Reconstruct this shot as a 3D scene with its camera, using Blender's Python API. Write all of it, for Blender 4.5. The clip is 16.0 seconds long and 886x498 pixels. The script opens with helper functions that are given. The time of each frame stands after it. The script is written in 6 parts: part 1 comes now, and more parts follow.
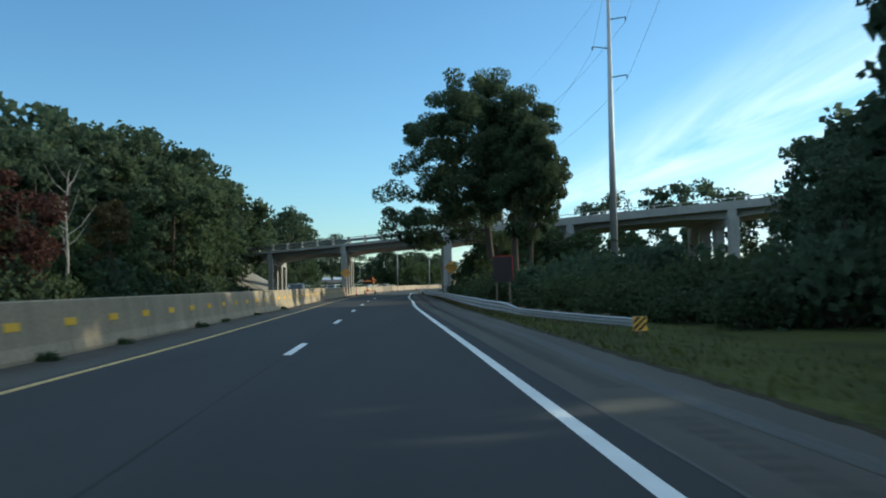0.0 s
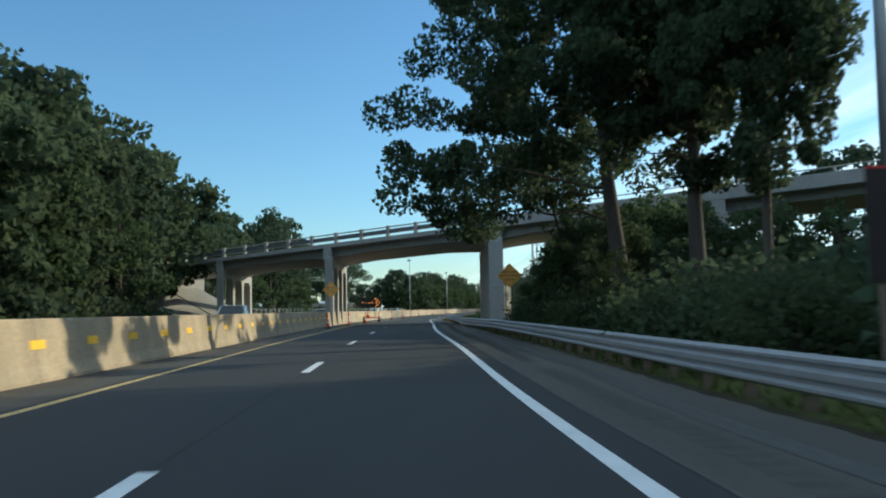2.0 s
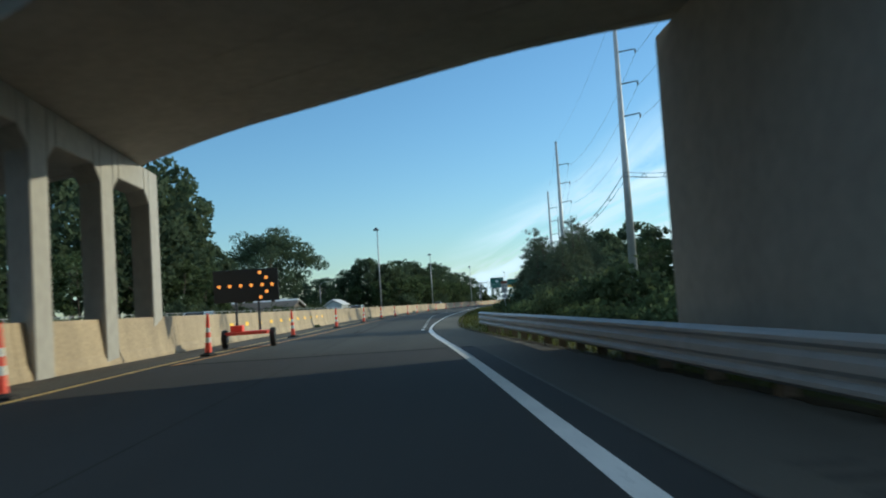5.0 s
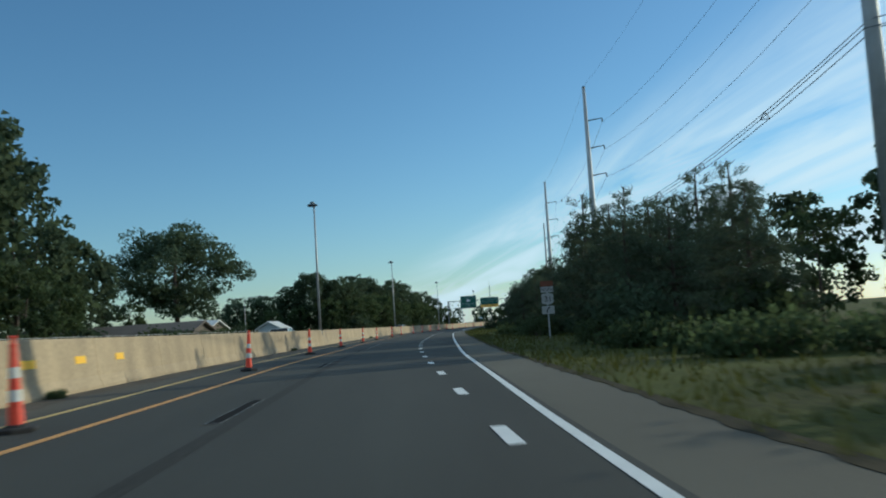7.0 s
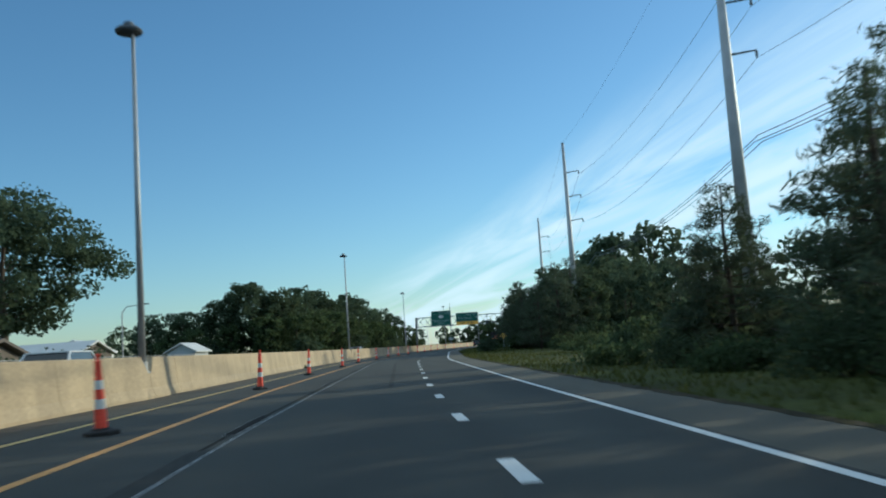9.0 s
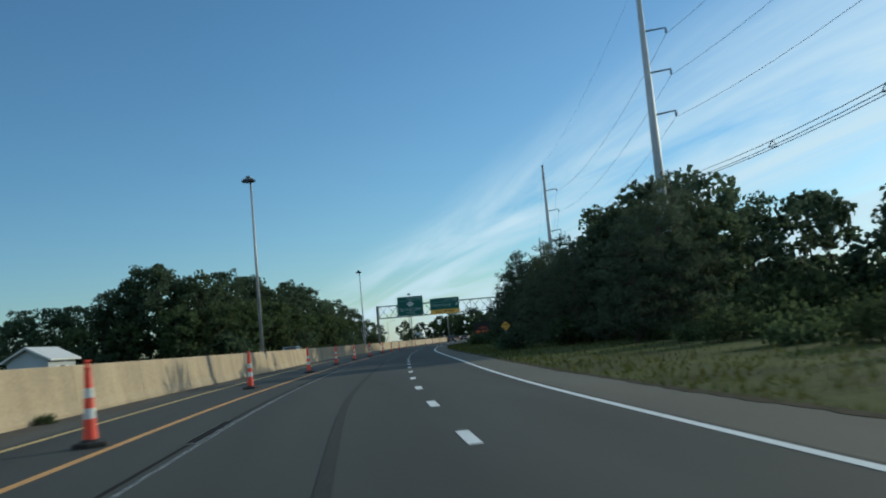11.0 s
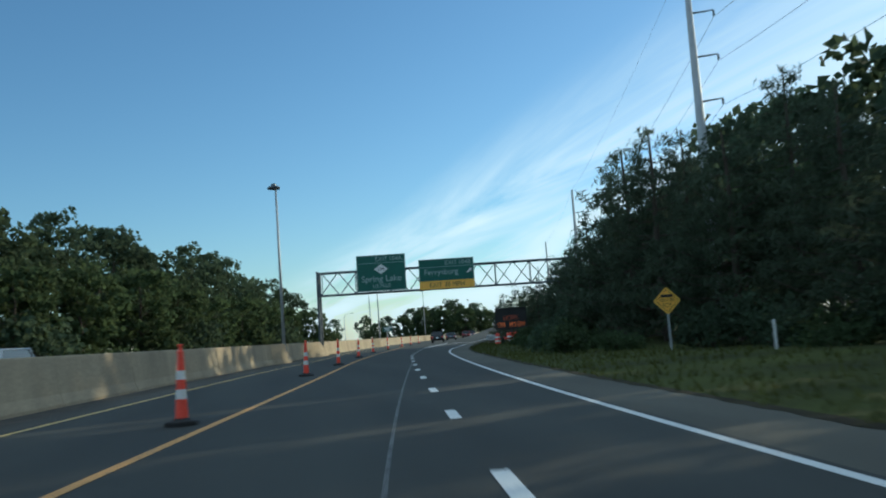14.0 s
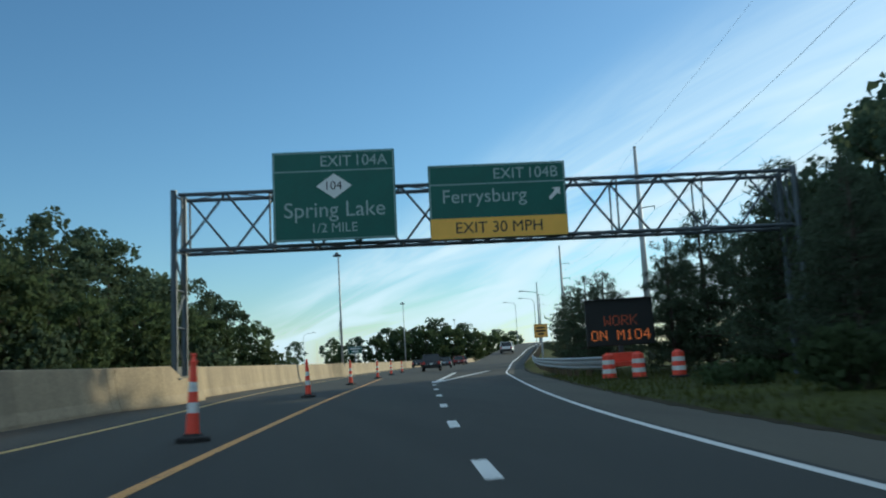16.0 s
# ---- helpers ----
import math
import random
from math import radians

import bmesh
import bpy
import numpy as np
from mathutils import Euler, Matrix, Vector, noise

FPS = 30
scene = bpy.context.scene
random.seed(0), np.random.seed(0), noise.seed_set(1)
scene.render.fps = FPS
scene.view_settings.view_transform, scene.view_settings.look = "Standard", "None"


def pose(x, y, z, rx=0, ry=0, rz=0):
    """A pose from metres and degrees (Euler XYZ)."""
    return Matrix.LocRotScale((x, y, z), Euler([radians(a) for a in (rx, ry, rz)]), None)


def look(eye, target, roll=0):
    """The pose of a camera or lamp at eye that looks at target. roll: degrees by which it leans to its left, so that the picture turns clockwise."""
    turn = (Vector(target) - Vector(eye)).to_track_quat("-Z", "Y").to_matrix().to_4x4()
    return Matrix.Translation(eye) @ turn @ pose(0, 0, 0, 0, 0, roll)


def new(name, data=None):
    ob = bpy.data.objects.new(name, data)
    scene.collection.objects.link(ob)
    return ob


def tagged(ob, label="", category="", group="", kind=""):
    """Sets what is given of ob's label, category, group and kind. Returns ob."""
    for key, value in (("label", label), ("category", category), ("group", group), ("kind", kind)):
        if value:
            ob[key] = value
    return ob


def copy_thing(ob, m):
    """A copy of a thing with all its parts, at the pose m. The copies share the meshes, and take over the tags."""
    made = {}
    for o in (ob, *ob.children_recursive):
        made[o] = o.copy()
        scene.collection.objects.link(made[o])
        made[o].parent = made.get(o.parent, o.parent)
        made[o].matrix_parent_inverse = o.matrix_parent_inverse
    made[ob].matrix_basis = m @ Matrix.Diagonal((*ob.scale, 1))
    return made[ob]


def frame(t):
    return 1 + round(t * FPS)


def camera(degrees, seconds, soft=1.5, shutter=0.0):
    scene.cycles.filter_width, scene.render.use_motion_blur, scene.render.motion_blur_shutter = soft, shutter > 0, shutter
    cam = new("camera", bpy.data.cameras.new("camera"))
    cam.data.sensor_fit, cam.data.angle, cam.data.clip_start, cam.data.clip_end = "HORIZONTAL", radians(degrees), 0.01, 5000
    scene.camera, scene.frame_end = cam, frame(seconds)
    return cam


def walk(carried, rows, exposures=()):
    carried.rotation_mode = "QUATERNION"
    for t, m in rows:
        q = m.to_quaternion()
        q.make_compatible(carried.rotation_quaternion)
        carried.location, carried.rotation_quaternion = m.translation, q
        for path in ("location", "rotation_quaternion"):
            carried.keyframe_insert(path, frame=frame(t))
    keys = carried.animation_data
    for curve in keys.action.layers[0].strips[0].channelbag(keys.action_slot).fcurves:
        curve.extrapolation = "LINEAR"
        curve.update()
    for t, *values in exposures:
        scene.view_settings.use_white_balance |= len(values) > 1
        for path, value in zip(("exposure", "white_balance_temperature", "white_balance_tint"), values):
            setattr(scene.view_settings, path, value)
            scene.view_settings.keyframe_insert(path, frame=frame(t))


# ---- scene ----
cam = camera(54.2, 16.0, soft=2.0, shutter=0.3)
PATH = [
    (0, (1.997, 0.893, 1.484), (1.93, 2.89, 1.565), -1.0),
    (0.5, (0.796, 13.259, 1.468), (0.739, 15.256, 1.555), -1.2),
    (1, (-0.38, 25.17, 1.434), (-0.437, 27.166, 1.54), -1.6),
    (1.5, (-1.504, 36.335, 1.364), (-1.579, 38.33, 1.497), -0.7),
    (2, (-2.461, 46.805, 1.295), (-2.55, 48.798, 1.434), -1.2),
    (2.5, (-3.273, 57.528, 1.254), (-3.366, 59.522, 1.384), -1.5),
    (3, (-4.016, 69.038, 1.455), (-4.106, 71.033, 1.566), -2.3),
    (3.5, (-4.964, 80.454, 1.363), (-5.044, 82.45, 1.471), -2.3),
    (4, (-5.788, 90.917, 1.258), (-5.856, 92.913, 1.367), -2.8),
    (6.5, (-9.685, 146.073, 0.96), (-9.633, 148.066, 1.125), -4.0),
    (7, (-10.217, 157.109, 1.027), (-10.134, 159.1, 1.202), -3.7),
    (7.5, (-10.558, 168.97, 0.934), (-10.446, 170.957, 1.131), -3.7),
    (8, (-10.807, 180.187, 1.015), (-10.675, 182.171, 1.235), -3.8),
    (8.5, (-10.839, 191.168, 0.973), (-10.681, 193.148, 1.204), -4.1),
    (9, (-10.852, 201.623, 1.023), (-10.666, 203.602, 1.243), -3.9),
    (11.5, (-8.403, 258.543, 1.089), (-8.101, 260.509, 1.292), -5.4),
    (12, (-7.552, 269.492, 0.997), (-7.238, 271.456, 1.201), -5.1),
    (12.5, (-6.616, 281.356, 1.149), (-6.289, 283.319, 1.341), -4.4),
    (13, (-5.621, 292.957, 1.1), (-5.281, 294.919, 1.291), -4.0),
    (13.5, (-4.627, 303.637, 1.035), (-4.272, 305.596, 1.231), -4.1),
    (14, (-3.414, 315.004, 1.096), (-3.038, 316.959, 1.293), -4.2),
    (14.5, (-2.112, 326.377, 1.024), (-1.715, 328.327, 1.222), -4.3),
    (15, (-0.718, 338.2, 1.015), (-0.32, 340.148, 1.23), -3.9),
    (15.5, (0.83, 349.53, 0.999), (1.24, 351.473, 1.239), -3.7),
    (16, (2.405, 360.235, 0.937), (2.843, 362.169, 1.193), -3.3),
]
walk(cam, [(t, look(e, g, r)) for t, e, g, r in PATH],
     exposures=((0, -0.1, 4970, -8), (1.5, -0.1, 4970, -8), (2.1, -0.05, 5080, -4), (2.5, 0.05, 5620, 5), (3.1, 0.15, 5620, 5), (3.5, 0.0, 5280, 0), (4.2, -0.15, 4970, -5), (6.3, -0.68, 4970, -8), (8, -0.65, 4970, -8), (9, -0.45, 4970, -8), (11.3, -0.75, 4970, -8), (13, -0.5, 5050, -8), (13.8, -0.45, 5050, -8), (15.3, -0.4, 5070, -8), (16, -0.5, 5070, -8)))

# ---- world, sun ----
SUN_EL, SUN_AZ = radians(16.3), radians(63)
SUN_DIR = Vector((math.sin(SUN_AZ) * math.cos(SUN_EL), math.cos(SUN_AZ) * math.cos(SUN_EL), math.sin(SUN_EL)))
world = bpy.data.worlds.new("world")
scene.world = world
world.use_nodes = True
wn, wl = world.node_tree.nodes, world.node_tree.links
wn.clear()
w_out = wn.new("ShaderNodeOutputWorld")
w_bg = wn.new("ShaderNodeBackground")
w_bg.inputs["Strength"].default_value = 0.165
w_sky = wn.new("ShaderNodeTexSky")
w_sky.sky_type, w_sky.sun_disc = "NISHITA", False
w_sky.sun_elevation, w_sky.sun_rotation = SUN_EL, SUN_AZ
w_sky.air_density, w_sky.dust_density, w_sky.ozone_density = 1.0, 0.4, 2.0
# thin cirrus: noise stretched along one bearing on a flat layer high overhead
w_tc = wn.new("ShaderNodeTexCoord")
w_sep = wn.new("ShaderNodeSeparateXYZ")
wl.new(w_tc.outputs["Generated"], w_sep.inputs[0])


def w_math(op, a, b=None, clamp=False):
    n = wn.new("ShaderNodeMath")
    n.operation, n.use_clamp = op, clamp
    for i, v in enumerate((a, b)):
        if v is None:
            continue
        if isinstance(v, (int, float)):
            n.inputs[i].default_value = v
        else:
            wl.new(v, n.inputs[i])
    return n.outputs[0]


w_h = w_math("MAXIMUM", w_sep.outputs["Z"], 0.03)
w_px = w_math("DIVIDE", w_sep.outputs["X"], w_math("ADD", w_h, 0.12))
w_py = w_math("DIVIDE", w_sep.outputs["Y"], w_math("ADD", w_h, 0.12))
w_s = w_math("ADD", w_px, w_math("MULTIPLY", w_py, 0.27))
w_a = w_math("SUBTRACT", w_py, w_math("MULTIPLY", w_px, 0.27))
w_cmb = wn.new("ShaderNodeCombineXYZ")
wl.new(w_math("MULTIPLY", w_s, 1.5), w_cmb.inputs[0])
wl.new(w_math("MULTIPLY", w_a, 0.30), w_cmb.inputs[1])
w_noise = wn.new("ShaderNodeTexNoise")
w_noise.inputs["Scale"].default_value, w_noise.inputs["Detail"].default_value = 1.5, 8.0
w_noise.inputs["Roughness"].default_value, w_noise.inputs["Distortion"].default_value = 0.58, 0.9
wl.new(w_cmb.outputs[0], w_noise.inputs["Vector"])
w_ramp = wn.new("ShaderNodeValToRGB")
w_ramp.color_ramp.elements[0].position, w_ramp.color_ramp.elements[1].position = 0.36, 0.62
wl.new(w_noise.outputs["Fac"], w_ramp.inputs[0])
# the cloud bank lies on the sunward side of one long edge
w_edge = wn.new("ShaderNodeMapRange")
w_edge.interpolation_type = "SMOOTHSTEP"
w_edge.inputs["From Min"].default_value, w_edge.inputs["From Max"].default_value = 1.35, 1.95
wl.new(w_s, w_edge.inputs["Value"])
# an added sheet, unseen overhead and behind, brightens and whitens the shade
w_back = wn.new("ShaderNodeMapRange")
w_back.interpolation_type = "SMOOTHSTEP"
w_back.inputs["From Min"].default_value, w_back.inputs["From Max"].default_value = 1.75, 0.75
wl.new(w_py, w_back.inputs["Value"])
w_fill_sheet = w_math("MULTIPLY", w_back.outputs[0], w_math("ADD", w_math("MULTIPLY", w_ramp.outputs["Color"], 0.34), 0.20))
w_fac = w_math("MAXIMUM", w_math("MULTIPLY", w_math("MULTIPLY", w_ramp.outputs["Color"], w_edge.outputs[0]), 0.9, clamp=True), w_fill_sheet)
w_mix = wn.new("ShaderNodeMix")
w_mix.data_type = "RGBA"
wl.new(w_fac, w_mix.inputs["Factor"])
wl.new(w_sky.outputs[0], w_mix.inputs["A"])
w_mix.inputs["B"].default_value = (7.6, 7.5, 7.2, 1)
wl.new(w_mix.outputs["Result"], w_bg.inputs["Color"])
wl.new(w_bg.outputs[0], w_out.inputs[0])

sun = new("sun", bpy.data.lights.new("sun", "SUN"))
sun.data.energy, sun.data.angle, sun.data.color = 4.6, radians(0.6), (1.0, 0.74, 0.46)
sun.matrix_world = look(SUN_DIR * 400 + Vector((0, 180, 0)), (0, 180, 0))


# ---- materials ----
def mat(name, base, rough=0.8, metal=0.0, vary=0.25, scale=2.0, fine=30.0, bump=0.15, island=0.0, dark=None, spec=0.5, stretch=None):
    """Principled surface whose colour varies at a large and a fine scale, with a matching fine relief."""
    m = bpy.data.materials.new(name)
    m.use_nodes = True
    nt = m.node_tree
    n, l = nt.nodes, nt.links
    p = n["Principled BSDF"]
    p.inputs["Roughness"].default_value, p.inputs["Metallic"].default_value = rough, metal
    p.inputs["Specular IOR Level"].default_value = spec
    tc = n.new("ShaderNodeTexCoord")
    src = tc.outputs["Object"]
    if stretch:
        mp = n.new("ShaderNodeMapping")
        mp.inputs["Scale"].default_value = stretch
        l.new(src, mp.inputs[0])
        src = mp.outputs[0]
    big, small = n.new("ShaderNodeTexNoise"), n.new("ShaderNodeTexNoise")
    big.inputs["Scale"].default_value, big.inputs["Detail"].default_value = scale, 5
    small.inputs["Scale"].default_value, small.inputs["Detail"].default_value = fine, 3
    l.new(src, big.inputs["Vector"])
    l.new(tc.outputs["Object"], small.inputs["Vector"])
    add = n.new("ShaderNodeMath")
    add.operation = "MULTIPLY_ADD"
    l.new(small.outputs["Fac"], add.inputs[0])
    add.inputs[1].default_value = 0.5
    half = n.new("ShaderNodeMath")
    half.operation = "MULTIPLY"
    l.new(big.outputs["Fac"], half.inputs[0])
    half.inputs[1].default_value = 0.5
    l.new(half.outputs[0], add.inputs[2])
    ramp = n.new("ShaderNodeValToRGB")
    lo = dark or [c * (1 - vary) for c in base]
    hi = [min(1, c * (1 + vary * 0.8)) for c in base]
    e = ramp.color_ramp.elements
    e[0].position, e[1].position = 0.36, 0.64
    e[0].color, e[1].color = (*lo, 1), (*hi, 1)
    l.new(add.outputs[0], ramp.inputs[0])
    col = ramp.outputs[0]
    if island:
        geo, oi = n.new("ShaderNodeNewGeometry"), n.new("ShaderNodeObjectInfo")
        s = n.new("ShaderNodeMath")
        s.operation = "ADD"
        l.new(geo.outputs["Random Per Island"], s.inputs[0])
        l.new(oi.outputs["Random"], s.inputs[1])
        r = n.new("ShaderNodeMapRange")
        r.inputs["From Max"].default_value = 2.0
        r.inputs["To Min"].default_value, r.inputs["To Max"].default_value = 1 - island, 1 + island
        l.new(s.outputs[0], r.inputs[0])
        mul = n.new("ShaderNodeMix")
        mul.data_type, mul.blend_type = "RGBA", "MULTIPLY"
        mul.inputs["Factor"].default_value = 1
        l.new(col, mul.inputs["A"])
        l.new(r.outputs[0], mul.inputs["B"])
        col = mul.outputs["Result"]
    l.new(col, p.inputs["Base Color"])
    if bump:
        b = n.new("ShaderNodeBump")
        b.inputs["Strength"].default_value, b.inputs["Distance"].default_value = bump, 0.02
        l.new(small.outputs["Fac"], b.inputs["Height"])
        l.new(b.outputs[0], p.inputs["Normal"])
    return m


def leaf_mat(name, base, glow=0.52, island=0.32):
    """Leaves: diffuse, with some light let through."""
    m = mat(name, base, rough=0.75, vary=0.28, scale=0.35, fine=3.0, bump=0, island=island, spec=0.1)
    n, l = m.node_tree.nodes, m.node_tree.links
    p, out = n["Principled BSDF"], n["Material Output"]
    t, mx = n.new("ShaderNodeBsdfTranslucent"), n.new("ShaderNodeMixShader")
    l.new(p.inputs["Base Color"].links[0].from_socket, t.inputs["Color"])
    mx.inputs[0].default_value = glow
    l.new(p.outputs[0], mx.inputs[1])
    l.new(t.outputs[0], mx.inputs[2])
    l.new(mx.outputs[0], out.inputs["Surface"])
    return m


def paint_mat(name, colour, under, wear=0.45, rough=0.7, spec=0.5):
    """Road paint worn through to the asphalt in specks."""
    m = mat(name, colour, rough=rough, vary=0.12, scale=1.5, fine=25, bump=0.1, spec=spec)
    n, l = m.node_tree.nodes, m.node_tree.links
    p = n["Principled BSDF"]
    tc, nz, rp, mx = n.new("ShaderNodeTexCoord"), n.new("ShaderNodeTexNoise"), n.new("ShaderNodeValToRGB"), n.new("ShaderNodeMix")
    nz.inputs["Scale"].default_value, nz.inputs["Detail"].default_value = 11, 9
    nz.inputs["Roughness"].default_value = 0.7
    l.new(tc.outputs["Object"], nz.inputs["Vector"])
    rp.color_ramp.elements[0].position, rp.color_ramp.elements[1].position = wear, wear + 0.06
    l.new(nz.outputs["Fac"], rp.inputs[0])
    mx.data_type = "RGBA"
    l.new(rp.outputs[0], mx.inputs["Factor"])
    mx.inputs["A"].default_value = (*under, 1)
    l.new(p.inputs["Base Color"].links[0].from_socket, mx.inputs["B"])
    l.new(mx.outputs["Result"], p.inputs["Base Color"])
    return m


def lamp_mat(name, colour, strength):
    m = mat(name, colour, rough=0.4, vary=0.05, bump=0)
    p = m.node_tree.nodes["Principled BSDF"]
    p.inputs["Emission Color"].default_value, p.inputs["Emission Strength"].default_value = (*colour, 1), strength
    return m


ASPHALT = mat("asphalt", (0.0365, 0.0375, 0.032), rough=0.88, vary=0.42, scale=0.6, fine=55, bump=0.35, stretch=(1, 0.08, 1))
# asphalt for the tree-shaded stretch; that shade is put into its darker colour
ASPHALT_SHADED = mat("asphalt_shaded", (0.0225, 0.0225, 0.022), rough=0.85, vary=0.38, scale=0.6, fine=70, bump=0.25, stretch=(1, 0.1, 1))
ASPHALT_OLD = mat("asphalt_shoulder", (0.074, 0.068, 0.055), rough=0.93, vary=0.4, scale=0.5, fine=40, bump=0.4, stretch=(1, 0.2, 1))
ASPHALT_PALE = mat("asphalt_shoulder_pale", (0.098, 0.091, 0.070), rough=0.93, vary=0.32, scale=0.5, fine=40, bump=0.4, stretch=(1, 0.2, 1))
TAR = mat("tar", (0.013, 0.013, 0.013), rough=0.95, vary=0.3, scale=2, fine=30, spec=0.1)
TAR_SOFT = paint_mat("worn_tar", (0.042, 0.039, 0.033), (0.09, 0.08, 0.066), 0.42)
GROOVE_DARK = paint_mat("worn_joint", (0.014, 0.0135, 0.012), (0.029, 0.027, 0.023), 0.40, 0.95, 0.12)
GROOVE_SOFT = paint_mat("faint_joint", (0.024, 0.0235, 0.021), (0.037, 0.036, 0.032), 0.47, 0.9, 0.3)
GROOVE = mat("milled_groove", (0.052, 0.048, 0.041), rough=0.95, vary=0.4, scale=3, fine=25, bump=0.4)
GRIT = mat("grit", (0.075, 0.062, 0.048), rough=0.95, vary=0.5, scale=1.2, fine=18, bump=0.5)
# soil band, with the shade of the pavement's drop-off put into its colour
SHADED_SOIL = mat("shaded_verge_soil", (0.050, 0.043, 0.027), rough=1.0, vary=0.5, scale=1.0, fine=12, bump=0.5, dark=(0.026, 0.023, 0.015), spec=0.1)
WHITE_PAINT = paint_mat("white_paint", (0.74, 0.74, 0.72), (0.09, 0.09, 0.09), 0.33)
WHITE_WORN = paint_mat("white_paint_worn", (0.5, 0.5, 0.49), (0.075, 0.075, 0.075), 0.52)
WHITE_FAINT = paint_mat("white_paint_faint", (0.22, 0.22, 0.21), (0.055, 0.052, 0.047), 0.5)
YELLOW_PAINT = paint_mat("yellow_paint", (0.68, 0.48, 0.16), (0.10, 0.09, 0.08), 0.42)
ORANGE_PAINT = paint_mat("orange_tape", (0.66, 0.34, 0.09), (0.09, 0.08, 0.07), 0.38)
BARRIER_C = mat("barrier_concrete", (0.43, 0.343, 0.222), rough=0.92, vary=0.2, scale=0.8, fine=14, bump=0.25, island=0.06, dark=(0.29, 0.237, 0.163), stretch=(1, 1, 0.35))
BRIDGE_C = mat("bridge_concrete", (0.40, 0.385, 0.35), rough=0.92, vary=0.12, scale=0.5, fine=3, bump=0.03, dark=(0.35, 0.335, 0.305), stretch=(1, 1, 0.25))
GALV = mat("galvanised_steel", (0.40, 0.41, 0.42), rough=0.55, metal=0.6, vary=0.15, scale=3, fine=25, bump=0.04)
POLE_STEEL = mat("grey_pole_steel", (0.42, 0.43, 0.44), rough=0.55, metal=0.35, vary=0.15, scale=1.5, fine=20, bump=0.04)
DARK_STEEL = mat("dark_steel", (0.10, 0.115, 0.13), rough=0.5, metal=0.5, vary=0.2, scale=2, fine=20, bump=0.05)
WOOD_POST = mat("weathered_wood", (0.20, 0.15, 0.10), rough=0.9, vary=0.35, scale=3, fine=30, bump=0.3, stretch=(1, 1, 0.1))
SIGN_GREEN = mat("sign_green", (0.012, 0.105, 0.075), rough=0.45, vary=0.12, scale=1.2, fine=15, bump=0)
SIGN_WHITE = mat("sign_white", (0.78, 0.78, 0.76), rough=0.5, vary=0.06, bump=0)
SIGN_WHITE_DIM = mat("sign_border_white", (0.30, 0.40, 0.38), rough=0.5, vary=0.1, bump=0)
SIGN_YELLOW = mat("sign_yellow", (0.95, 0.52, 0.07), rough=0.45, vary=0.08, bump=0)
SIGN_WORK = mat("sign_work_orange", (1.0, 0.50, 0.10), rough=0.45, vary=0.08, bump=0)
SIGN_ORANGE = mat("sign_orange", (0.75, 0.27, 0.03), rough=0.45, vary=0.08, bump=0)
SIGN_BLACK = mat("sign_black", (0.02, 0.02, 0.02), rough=0.5, vary=0.1, bump=0)
SIGN_BROWN = mat("sign_brown", (0.03, 0.02, 0.017), rough=0.6, vary=0.2, scale=1.5, fine=15, bump=0)
SIGN_RED = mat("sign_red", (0.55, 0.04, 0.03), rough=0.5, vary=0.1, bump=0)
# route marker colours, darkened for the shade that the sign stands in
SIGN_SHADED = mat("sign_shaded_white", (0.40, 0.40, 0.39), rough=0.6, vary=0.15, bump=0)
SIGN_SHADED_ORANGE = mat("sign_shaded_orange", (0.16, 0.055, 0.025), rough=0.6, vary=0.15, bump=0)
SIGN_GREY = mat("sign_back_grey", (0.20, 0.20, 0.21), rough=0.5, metal=0.3, vary=0.15, bump=0)
CONE_ORANGE = mat("cone_orange", (0.85, 0.085, 0.045), rough=0.5, vary=0.12, scale=4, fine=30, bump=0.03)
CONE_WHITE = mat("cone_white", (0.78, 0.77, 0.74), rough=0.45, vary=0.12, scale=4, fine=30, bump=0)
RUBBER = mat("black_rubber", (0.022, 0.021, 0.020), rough=0.8, vary=0.3, scale=5, fine=30)
REFLECT_Y = mat("yellow_reflector", (1.0, 0.57, 0.02), rough=0.5, vary=0.1, scale=6, fine=40, bump=0)
GLASS_CAR = mat("dark_car_glass", (0.015, 0.018, 0.02), rough=0.06, vary=0.1, bump=0, spec=0.8)
CHROME = mat("chrome", (0.7, 0.7, 0.7), rough=0.15, metal=1, vary=0.05, bump=0)
BARK = mat("bark", (0.085, 0.068, 0.052), rough=0.95, vary=0.4, scale=2.5, fine=14, bump=0.6, stretch=(1, 1, 0.2))
BARK_PALE = mat("pale_dead_wood", (0.42, 0.38, 0.33), rough=0.9, vary=0.25, scale=2.5, fine=14, bump=0.3)
LEAF_OAK = leaf_mat("oak_leaves", (0.084, 0.112, 0.060))
LEAF_BROAD = leaf_mat("broad_leaves", (0.086, 0.117, 0.070))
LEAF_BRIGHT = leaf_mat("bright_leaves", (0.086, 0.118, 0.054))
LEAF_PINE = leaf_mat("pine_needles", (0.094, 0.118, 0.074), glow=0.42)
LEAF_RED = leaf_mat("reddish_leaves", (0.095, 0.048, 0.038), glow=0.3)
LEAF_GOLD = leaf_mat("yellowing_leaves", (0.13, 0.10, 0.042), glow=0.35)
LEAF_SHRUB = leaf_mat("shrub_leaves", (0.082, 0.108, 0.050))
GRASS_G = mat("ground_grass", (0.072, 0.081, 0.021), rough=1.0, vary=0.45, scale=0.25, fine=9, bump=0.5, dark=(0.034, 0.036, 0.016), spec=0.1)
GRASS_B = leaf_mat("grass_blades", (0.092, 0.100, 0.029), glow=0.35)
